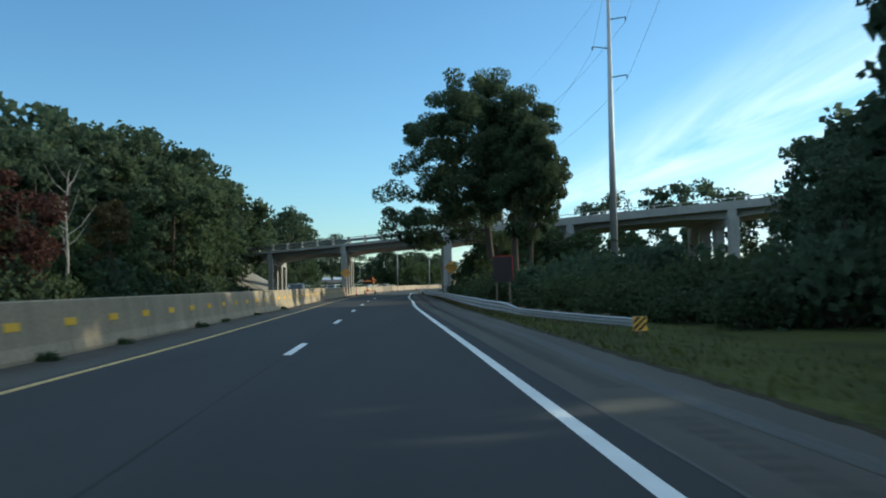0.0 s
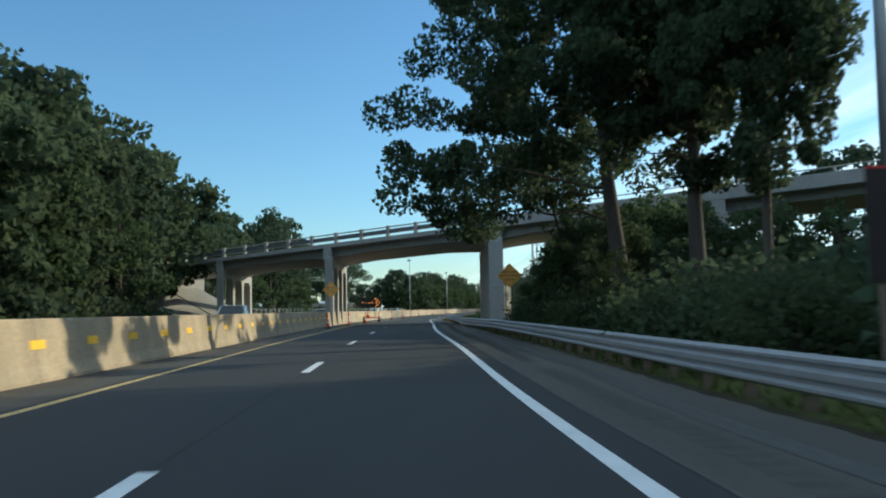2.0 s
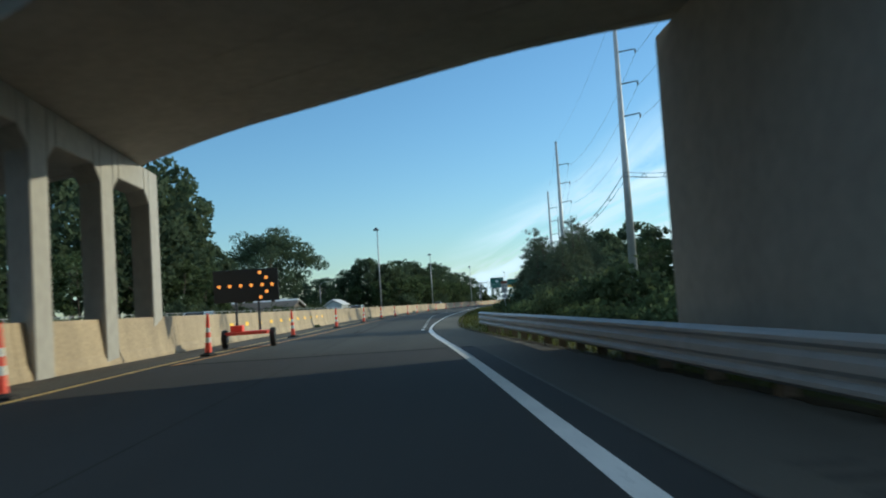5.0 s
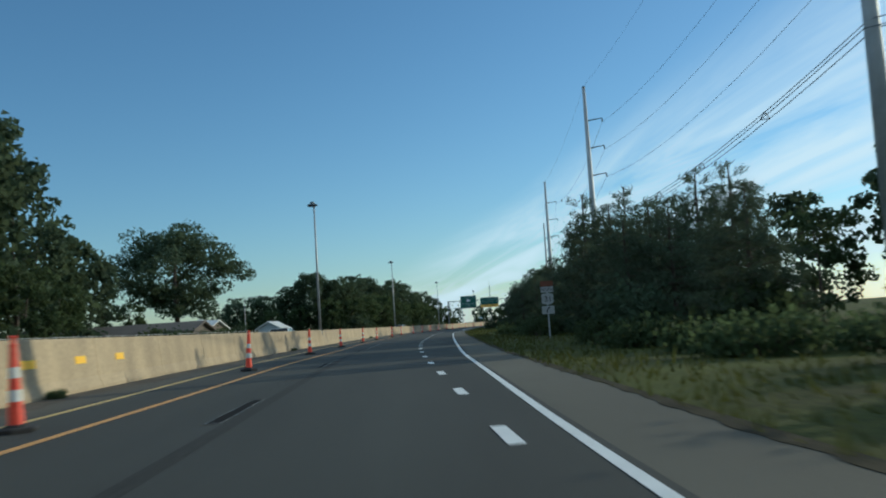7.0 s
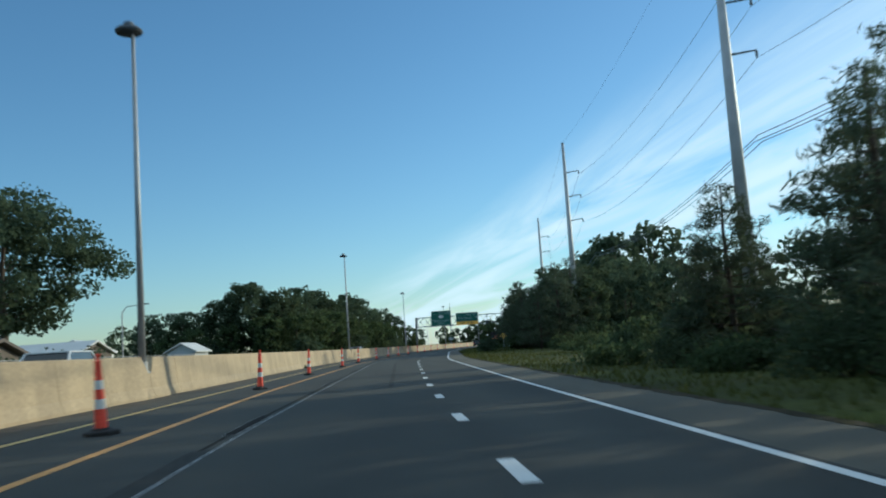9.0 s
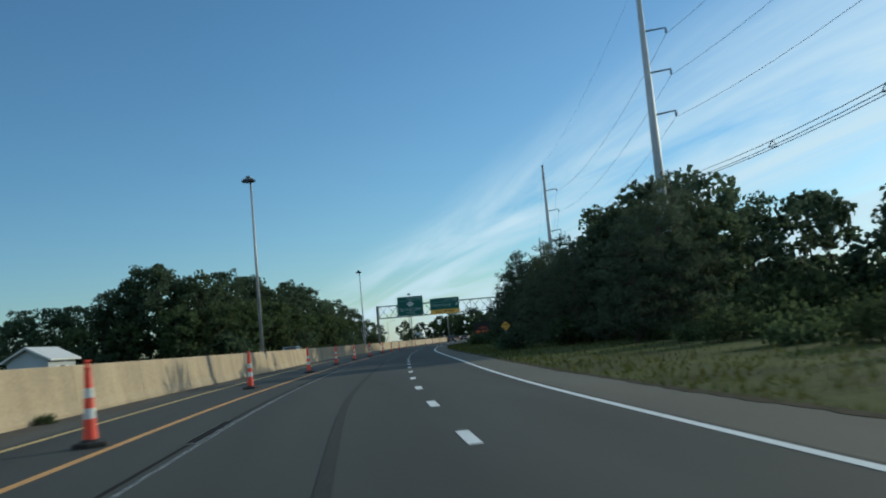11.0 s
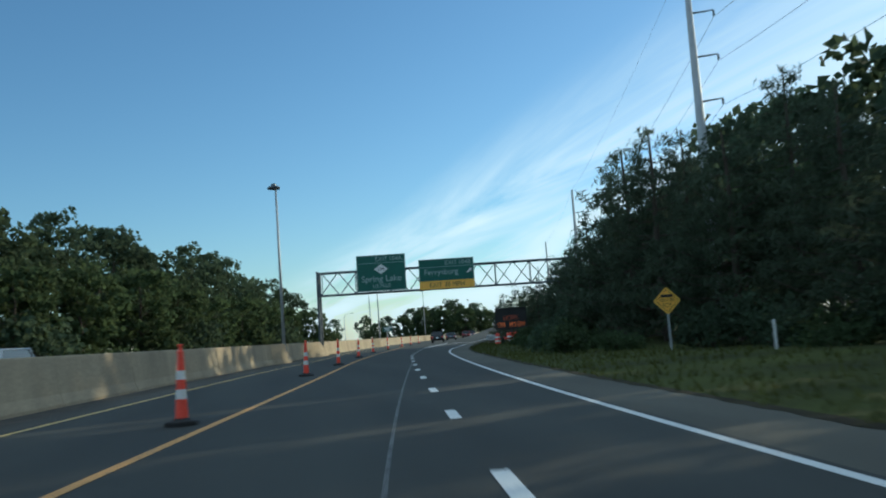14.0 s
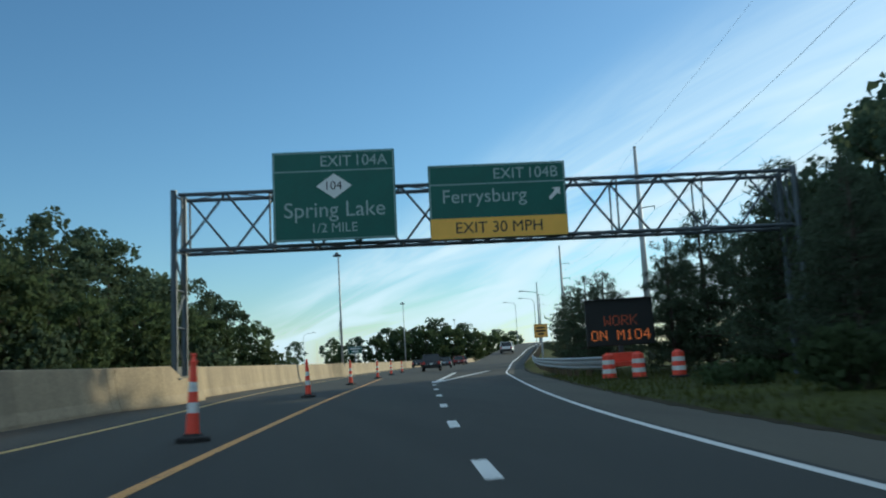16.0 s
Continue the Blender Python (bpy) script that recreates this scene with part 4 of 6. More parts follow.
SIGN_LETTER = mat("sign_letter_white", (0.36, 0.44, 0.42), rough=0.5, vary=0.15, scale=3, bump=0)
s1, w1, h1 = big_sign(3.25, 7.5, 5.33, 8.48, "green exit sign for Spring Lake with a white 104 diamond")
part("divider", boxed(-w1 + 0.07, -0.026, h1 - 0.72, w1 - 0.07, -0.021, h1 - 0.68), SIGN_WHITE_DIM, s1)
text_part("lettering", "EXIT 104A", 0.54, SIGN_LETTER, s1, pose(w1 - 0.25, -0.026, h1 - 0.38, 90, 0, 0), align="RIGHT")
text_part("lettering", "Spring Lake", 0.76, SIGN_LETTER, s1, pose(0, -0.026, -0.52, 90, 0, 0))
text_part("lettering", "1/2 MILE", 0.46, SIGN_LETTER, s1, pose(0, -0.026, -1.15, 90, 0, 0))
bm = bmesh.new()
prism(bm, ((-0.62, 0), (0, -0.44), (0.62, 0), (0, 0.44)), -0.026, -0.021)
bmesh.ops.recalc_face_normals(bm, faces=bm.faces)
bmesh.ops.translate(bm, verts=bm.verts, vec=(0, 0, 0.33))
shield = part("route_diamond", bm, SIGN_WHITE, s1, "white diamond route shield")
text_part("lettering", "104", 0.42, SIGN_BLACK, shield, pose(0, -0.03, 0.33, 90, 0, 0))
s2, w2, h2 = big_sign(8.65, 13.45, 5.18, 7.80, "green exit sign for Ferrysburg with a yellow speed panel")
part("divider", boxed(-w2 + 0.07, -0.026, h2 - 0.72, w2 - 0.07, -0.021, h2 - 0.68), SIGN_WHITE_DIM, s2)
text_part("lettering", "EXIT 104B", 0.54, SIGN_LETTER, s2, pose(w2 - 0.25, -0.026, h2 - 0.38, 90, 0, 0), align="RIGHT")
text_part("lettering", "Ferrysburg", 0.68, SIGN_LETTER, s2, pose(-0.45, -0.026, 0.16, 90, 0, 0))
yp = part("speed_panel", boxed(-w2 + 0.02, -0.032, -h2 + 0.01, w2 - 0.02, -0.027, -h2 + 0.72), SIGN_YELLOW, s2, "yellow advisory speed panel")
text_part("lettering", "EXIT 30 MPH", 0.55, SIGN_BLACK, yp, pose(0, -0.034, -h2 + 0.36, 90, 0, 0))
bm = bmesh.new()
prism(bm, ((-0.2, -0.14), (-0.12, -0.22), (0.12, 0.02), (0.2, -0.06), (0.22, 0.22), (-0.06, 0.2), (0.03, 0.12)), -0.026, -0.021)
bmesh.ops.recalc_face_normals(bm, faces=bm.faces)
bmesh.ops.translate(bm, verts=bm.verts, vec=(w2 - 0.42, 0, 0.16))
part("arrow", bm, SIGN_WHITE, s2)


# ---- cones, barrels, trailers ----
def build_cone():
    c = tagged(empty("traffic_cone", pose(0, -500, 0)), "tall slim orange traffic cone with white bands and black base", "traffic cone", "lane closure cones")
    bm = bmesh.new()
    lathe(bm, ((0.27, 0.0), (0.27, 0.05), (0.24, 0.07), (0.16, 0.075)), 6)
    lathe(bm, ((0.17, 0.065), (0.13, 0.11)), 8)
    part("base", bm, RUBBER, c)

    def r(z):
        return 0.105 - 0.058 * z / 1.12
    cuts = (0.10, 0.40, 0.55, 0.70, 0.84, 1.10)
    for k, (a, b) in enumerate(zip(cuts, cuts[1:])):
        m = CONE_WHITE if k in (1, 3) else CONE_ORANGE
        part("white_band" if k in (1, 3) else "body_section", lathe(bmesh.new(), ((r(a), a), (r(b), b)), 14), m, c, smooth=False)
    bm = bmesh.new()
    lathe(bm, ((0.05, 1.10), (0.055, 1.13), (0.035, 1.15), (0.03, 1.20), (0.045, 1.23), (0.03, 1.25)), 10)
    part("handle", bm, CONE_ORANGE, c)
    return c


cone = build_cone()
CONES = ((-14.4, 113.0), (-14.85, 126.5), (-14.9, 138.2), (-15.2, 153.0), (-15.37, 168.6), (-15.34, 184.4), (-15.33, 200.6), (-15.0, 215.6), (-14.35, 230.1), (-13.8, 245.1),
         (-12.6, 260.6), (-11.7, 277.2), (-10.0, 291.0), (-8.47, 306.1), (-6.83, 318.1), (-5.0, 329.1), (-2.64, 346.2), (-0.77, 357.8), (1.55, 373.3), (4.2, 389.5),
         (7.3, 404.8), (10.8, 419.8), (14.1, 434.8), (17.6, 449.8))
for i, (x, y) in enumerate(CONES):
    m = pose(x, y, 0.004, random.uniform(-1.5, 1.5), random.uniform(-2.5, 2.5), random.uniform(0, 360))
    if i == 0:
        cone.matrix_world = m
    else:
        copy_thing(cone, m)


def build_barrel():
    c = tagged(empty("traffic_barrel", pose(15.75, 391.6, -0.16)), "orange and white striped plastic traffic barrel on grass", "traffic barrel", "barrels by the message board")
    part("base_ring", lathe(bmesh.new(), ((0.36, 0), (0.36, 0.06), (0.27, 0.09)), 18), RUBBER, c)
    cuts = ((0.26, 0.09), (0.255, 0.26), (0.25, 0.43), (0.24, 0.60), (0.232, 0.77), (0.22, 0.95))
    for k, (a, b) in enumerate(zip(cuts, cuts[1:])):
        part("white_band" if k % 2 else "orange_band", lathe(bmesh.new(), (a, b), 18), CONE_WHITE if k % 2 else CONE_ORANGE, c)
    part("top", lathe(bmesh.new(), ((0.22, 0.95), (0.12, 0.99), (0.1, 1.04)), 14), CONE_ORANGE, c)
    return c


barrel = build_barrel()
copy_thing(barrel, pose(16.7, 391.0, -0.16, 0, 0, 40))
copy_thing(barrel, pose(17.95, 390.2, -0.16, 0, 0, 90))


def wheel(parent, x, y, z, r, w, rim=CHROME):
    """A wheel on an axle along x."""
    prof = ((r * 0.55, -w / 2), (r * 0.93, -w / 2), (r, -w * 0.32), (r, w * 0.32), (r * 0.93, w / 2), (r * 0.55, w / 2))
    bm = lathe(bmesh.new(), prof, 18)
    bmesh.ops.rotate(bm, verts=bm.verts, matrix=Matrix.Rotation(math.pi / 2, 3, "Y"))
    bmesh.ops.translate(bm, verts=bm.verts, vec=(x, y, z))
    t = part("wheel", bm, RUBBER, parent)
    bm = lathe(bmesh.new(), ((r * 0.2, -w * 0.54), (r * 0.58, -w * 0.5), (r * 0.58, w * 0.5), (r * 0.2, w * 0.54)), 12)
    bmesh.ops.rotate(bm, verts=bm.verts, matrix=Matrix.Rotation(math.pi / 2, 3, "Y"))
    bmesh.ops.translate(bm, verts=bm.verts, vec=(x, y, z))
    part("rim", bm, rim, t)


def build_arrow_board():
    t = tagged(empty("arrow_board_trailer", pose(-14.95, 143.4, 0, 0, 0, 6)), "orange trailer with a raised black board of lit amber arrow lamps", "arrow board")
    part("chassis", boxed(-0.72, -0.5, 0.46, 0.72, 0.8, 0.58, bevel=0.03), CONE_ORANGE, t)
    part("battery_box", boxed(-0.62, -0.1, 0.585, -0.2, 0.5, 0.8, bevel=0.03), CONE_ORANGE, t)
    part("drawbar", tubes([((-0.3, 0.9, 0.5), (0, 2.2, 0.5), 0.04, 0.04), ((0.3, 0.9, 0.5), (0, 2.2, 0.5), 0.04, 0.04)]), CONE_ORANGE, t)
    for x in (-0.85, 0.85):
        wheel(t, x, 0.1, 0.33, 0.33, 0.18)
    for x in (-0.4, 0.4):
        part("mast", boxed(x - 0.04, 0.1, 0.6, x + 0.04, 0.18, 1.75), DARK_STEEL, t)
    b = part("board", boxed(-1.15, -0.03, 1.62, 1.15, 0.05, 2.78, bevel=0.02), SIGN_BLACK, t)
    lit = [(-0.95 + 0.38 * k, 2.2) for k in range(5)] + [(0.92, 2.2), (0.72, 2.45), (0.72, 1.95), (0.5, 2.64), (0.5, 1.76)]
    for x, z in lit:
        bm = lathe(bmesh.new(), ((0.058, 0), (0.058, 0.02), (0.04, 0.035)), 12)
        bmesh.ops.rotate(bm, verts=bm.verts, matrix=Matrix.Rotation(math.pi / 2, 3, "X"))
        bmesh.ops.translate(bm, verts=bm.verts, vec=(x, -0.031, z))
        part("lamp", bm, AMBER_LAMP, b, "lit amber lamp")


build_arrow_board()


DOTS = {"W": "10001 10001 10001 10101 10101 11011 10001", "O": "01110 10001 10001 10001 10001 10001 01110", "R": "11110 10001 10001 11110 10100 10010 10001",
        "K": "10001 10010 10100 11000 10100 10010 10001", "N": "10001 11001 10101 10101 10011 10001 10001", "M": "10001 11011 10101 10101 10001 10001 10001",
        "1": "00100 01100 00100 00100 00100 00100 01110", "0": "01110 10001 10001 10001 10001 10001 01110", "4": "00010 00110 01010 10010 11111 00010 00010"}


def dot_words(words, x, z, material, parent, label, pitch=0.064):
    """A row of lamp-dot characters on the board's face, one mesh a character."""
    for ch in words:
        if ch in DOTS:
            bm = bmesh.new()
            for r, row in enumerate(DOTS[ch].split()):
                for c, on in enumerate(row):
                    if on == "1":
                        box(bm, x + c * pitch - 0.027, -0.072, z + (6 - r) * pitch - 0.027, x + c * pitch + 0.027, -0.0605, z + (6 - r) * pitch + 0.027)
            part("led_character", bm, material, parent, label)
        x += 6 * pitch


def build_message_board():
    t = tagged(empty("message_board_trailer", pose(18.3, 396.0, -0.14, 0, 0, -12)), "portable black message board with lit orange letters on a trailer", "message board")
    part("chassis", boxed(-0.8, -0.7, 0.4, 0.8, 1.0, 0.6, bevel=0.03), CONE_ORANGE, t)
    part("battery_box", boxed(-0.5, -0.4, 0.61, 0.5, 0.7, 1.0, bevel=0.03), CONE_ORANGE, t)
    for x in (-0.9, 0.9):
        wheel(t, x, 0.1, 0.33, 0.33, 0.18)
    part("mast", boxed(-0.1, 0.1, 1.0, 0.1, 0.3, 1.5), DARK_STEEL, t)
    b = part("board", boxed(-1.5, -0.06, 1.32, 1.5, 0.1, 3.35, bevel=0.03), SIGN_BLACK, t)
    part("hood", boxed(-1.5, -0.2, 3.355, 1.5, 0.1, 3.38), SIGN_BLACK, t)
    dot_words("WORK", -0.68, 2.22, LED_DIM, b, "faintly lit orange dot-matrix letter")
    dot_words("ON M104", -1.28, 1.58, LED_TEXT, b, "lit orange dot-matrix letter")


build_message_board()


def build_marker_post(x, y, h=0.95):
    s = tagged(empty("marker_post", pose(x, y, -0.12)), "thin white roadside delineator post", "marker post", "roadside marker posts")
    part("post", boxed(-0.05, -0.015, 0, 0.05, 0.015, h, bevel=0.008), SIGN_WHITE, s)
    part("reflector", boxed(-0.04, -0.02, h - 0.18, 0.04, -0.0155, h - 0.05), CONE_WHITE, s)


for p in ((13.0, 366.8), (4.6, 233.5), (11.8, 340.0)):
    build_marker_post(*p)


# ---- lighting columns and power line ----
def build_light_mast(x, y, h=11.9, base=BAR_H):
    s = tagged(empty("highway_light_mast", pose(x, y, base)), "slender grey steel lighting mast rising from the median barrier", "light pole", "median light masts")
    part("base_plate", lathe(bmesh.new(), ((0.24, 0), (0.24, 0.04), (0.17, 0.06), (0.16, 0.35)), 12), POLE_STEEL, s)
    part("shaft", tubes([((0, 0, 0.3), (0, 0, h - base - 0.25), 0.115, 0.06)], 12), POLE_STEEL, s, smooth=True)
    bm = lathe(bmesh.new(), ((0.07, 0.30), (0.16, 0.26), (0.18, 0.14), (0.36, 0.08), (0.44, -0.02), (0.40, -0.09), (0.14, -0.13)), 16, (-0.12, 0, h - base - 0.22))
    part("lamp_head", bm, DARK_STEEL, s)
    part("arm", tubes([((-0.3, 0, h - base - 0.3), (0.2, 0, h - base - 0.3), 0.04, 0.04)]), POLE_STEEL, s)
    return s


for x, y in MASTS:
    build_light_mast(x, y, 12.25 if 300 < y < 310 else 11.9, BAR_H - 0.5)

POLES = ((15.95, 86.3, 31.0), (6.75, 136.3, 29.0), (8.1, 188.8, 26.0), (9.2, 245.1, 24.8), (13.75, 301.6, 24.0), (23.2, 364.5, 23.9), (42.2, 442.4, 22.0), (62, 520, 22.0), (84, 600, 22))


def build_power_pole(x, y, h, first):
    z = ground_z(x, y)
    s = tagged(empty("power_pole", pose(x, y, z)), "tall tapered grey steel transmission pole with short davit arms", "utility pole", "transmission poles")
    part("shaft", tubes([((0, 0, -0.2), (0, 0, h - z), 0.42, 0.16)], 14), POLE_STEEL, s, smooth=True)
    part("cap", lathe(bmesh.new(), ((0.17, h - z - 0.05), (0.19, h - z + 0.02), (0.1, h - z + 0.1)), 10), DARK_STEEL, s)
    ends = []
    for k, dz in enumerate((3.6, 6.5, 9.4)):
        side = 1 if not (first and k == 1) else -1
        zz = h - z - dz
        bm = tubes([((0, 0, zz), (side * 1.7, 0, zz + 0.25), 0.07, 0.045)])
        a = part("davit_arm", bm, DARK_STEEL, s)
        part("insulator", lathe(bmesh.new(), ((0.03, 0), (0.09, -0.1), (0.05, -0.16), (0.09, -0.24), (0.03, -0.4)), 8, (side * 1.68, 0, zz + 0.22)), DARK_STEEL, a)
        ends.append(Vector((x + side * 1.68, y, z + zz - 0.18)))
    ends.append(Vector((x, y, h + 0.08)))
    return ends


def build_wire(a, b, sag, r=0.018, name="power_line"):
    bm = bmesh.new()
    pts = [a.lerp(b, i / 12) - Vector((0, 0, sag * 4 * (i / 12) * (1 - i / 12))) for i in range(13)]
    rings = [[bm.verts.new(p + Vector((r * math.cos(1.2566 * k), 0, r * math.sin(1.2566 * k)))) for k in range(5)] for p in pts]
    for p, q in zip(rings, rings[1:]):
        for k in range(5):
            bm.faces.new((p[k], p[(k + 1) % 5], q[(k + 1) % 5], q[k]))
    tagged(obj(name, bm, DARK_STEEL), "thin dark overhead power conductor", "power line", "overhead wires")


def build_wood_pole(x, y, h):
    s = tagged(empty("wooden_pole", pose(x, y, ground_z(x, y))), "weathered wooden utility pole with two crossarms", "utility pole")
    part("shaft", tubes([((0, 0, -0.3), (0, 0, h), 0.16, 0.10)], 10), WOOD_POST, s, smooth=True)
    for z in (h - 0.5, h - 1.7):
        arm = part("crossarm", boxed(-1.2, -0.17, z - 0.06, 1.2, -0.07, z + 0.06, bevel=0.01), WOOD_POST, s)
        for k in (-1.1, -0.6, 0.6, 1.1):
            part("insulator", lathe(bmesh.new(), ((0.03, 0), (0.06, 0.05), (0.04, 0.1), (0.05, 0.15), (0.02, 0.18)), 8, (k, -0.12, z + 0.06)), DARK_STEEL, arm)


build_wood_pole(7.0, 162.0, 11.0)


def build_radio_tower(x, y, h):
    t = tagged(empty("radio_tower", pose(x, y, 0)), "slender grey lattice radio tower on the horizon", "radio tower")
    legs = [(1.5 * math.cos(a), 1.5 * math.sin(a)) for a in (0.3, 2.39, 4.49)]
    for lx, ly in legs:
        part("leg", tubes([((lx, ly, -0.2), (lx * 0.3, ly * 0.3, h), 0.2, 0.14)], 6), POLE_STEEL, t)
    n = 14
    for k in range(n):
        f0, f1 = 1 - 0.7 * k / n, 1 - 0.7 * (k + 1) / n
        bm = bmesh.new()
        for (ax, ay), (bx, by) in zip(legs, legs[1:] + legs[:1]):
            tube(bm, (ax * f0, ay * f0, h * k / n), (bx * f1, by * f1, h * (k + 1) / n), 0.1, 0.1, 5)
        part("lattice_bay", bm, POLE_STEEL, t)
    part("aerial", tubes([((0, 0, h - 0.3), (0, 0, h + 6), 0.12, 0.06)], 6), POLE_STEEL, t)


build_radio_tower(88.0, 1220.0, 46.0)
ENDS = [build_power_pole(*p, i == 0) for i, p in enumerate(POLES)]
ENDS = [[e - Vector((9, 100, -3)) for e in ENDS[0]]] + ENDS
for A, B in zip(ENDS, ENDS[1:]):
    for k, (a, b) in enumerate(zip(A, B)):
        build_wire(a, b, 1.6 if k < 3 else 1.0, 0.013 if k < 3 else 0.008)


def build_cable_bundle():
    """Spaced bundle of lower cables on its own line of short poles."""
    line = [Vector((10.96, 164.6, 8.55)), Vector((8.0, 188.8, 11.3)), Vector((10.4, 245, 10.6)), Vector((16.5, 301, 10.2)), Vector((26, 364, 10.2))]
    x, y, _ = line[0]
    z = ground_z(x, y)
    s = tagged(empty("cable_pole", pose(x, y, z)), "slim grey pole carrying the end of a cable bundle", "utility pole")
    part("shaft", tubes([((0, 0, -0.2), (0, 0, 15.4 - z), 0.19, 0.12)], 10), POLE_STEEL, s, smooth=True)
    part("bracket", boxed(-0.3, -0.2, 8.49 - z, 0.3, 0.2, 8.6 - z), DARK_STEEL, s)
    for a, b in zip(line, line[1:]):
        sag = 1.1 if b.y - a.y > 40 else 0.48
        for dx, dz in ((-0.22, 0), (0.22, 0), (0, 0.35)):
            build_wire(a + Vector((dx, 0, dz)), b + Vector((dx, 0, dz)), sag, 0.022)
        for t in (0.2, 0.4, 0.6, 0.8):
            p = a.lerp(b, t) - Vector((0, 0, sag * 4 * t * (1 - t)))
            bm = tubes([(p + Vector((-0.24, 0, 0)), p + Vector((0.24, 0, 0)), 0.03, 0.03), (p + Vector((-0.24, 0, 0)), p + Vector((0, 0, 0.38)), 0.03, 0.03), (p + Vector((0.24, 0, 0)), p + Vector((0, 0, 0.38)), 0.03, 0.03)], 5)
            tagged(obj("cable_spacer", bm, DARK_STEEL), "small dark spacer on an overhead cable bundle", "cable spacer", "cable spacers")


build_cable_bundle()


def build_street_lamp(x, y, h, turn):
    s = tagged(empty("street_lamp", pose(x, y, 0, 0, 0, turn)), "thin grey street lamp with a curved arm", "street lamp", "far street lamps")
    part("pole", tubes([((0, 0, -0.1), (0, 0, h - 0.8), 0.09, 0.06), ((0, 0, h - 0.8), (0.5, 0, h - 0.2), 0.05, 0.045), ((0.5, 0, h - 0.2), (2.2, 0, h), 0.045, 0.04)]), POLE_STEEL, s)
    part("lamp_head", boxed(2.1, -0.13, h - 0.06, 2.8, 0.13, h + 0.06, bevel=0.03), DARK_STEEL, s)


for p in ((-36.5, 296, 7.5, 0), (40, 470, 9.5, 180), (51, 505, 11, 180), (14, 560, 9, 0), (60, 545, 13, 180), (36, 560, 9, 180)):
    build_street_lamp(*p)


# ---- trees ----
def leaves_object(name, centres, sizes, material, parent, rng, droop=0.0, long=1.0, wide=0.36):
    """Many small folded leaf sprays, each a pair of triangles in its own direction."""
    n = len(centres)
    d = rng.normal(size=(n, 3))
    d[:, 2] -= droop
    d /= np.linalg.norm(d, axis=1)[:, None]
    e = rng.normal(size=(n, 3))
    e -= d * (e * d).sum(1)[:, None]
    e /= np.linalg.norm(e, axis=1)[:, None]
    s = sizes[:, None]
    bend = np.cross(d, e) * s * 0.25
    v = np.empty((n, 4, 3))
    v[:, 0] = centres - d * s * 0.5 * long
    v[:, 1] = centres + e * s * wide + bend
    v[:, 2] = centres + d * s * 0.5 * long
    v[:, 3] = centres - e * s * wide + bend
    me = bpy.data.meshes.new(name)
    me.vertices.add(n * 4)
    me.vertices.foreach_set("co", v.reshape(-1))
    me.loops.add(n * 4)
    me.loops.foreach_set("vertex_index", np.arange(n * 4, dtype=np.int32))
    me.polygons.add(n)
    me.polygons.foreach_set("loop_start", np.arange(0, n * 4, 4, dtype=np.int32))
    me.polygons.foreach_set("loop_total", np.full(n, 4, dtype=np.int32))
    me.update(calc_edges=True)
    me.materials.append(material)
    ob = new(name, me)
    ob.parent = parent
    return ob


def limb(bm, pts, r0, r1, sides=6):
    for i, (a, b) in enumerate(zip(pts, pts[1:])):
        n = len(pts) - 1
        tube(bm, a, b, r0 + (r1 - r0) * i / n, r0 + (r1 - r0) * (i + 1) / n, sides, False)


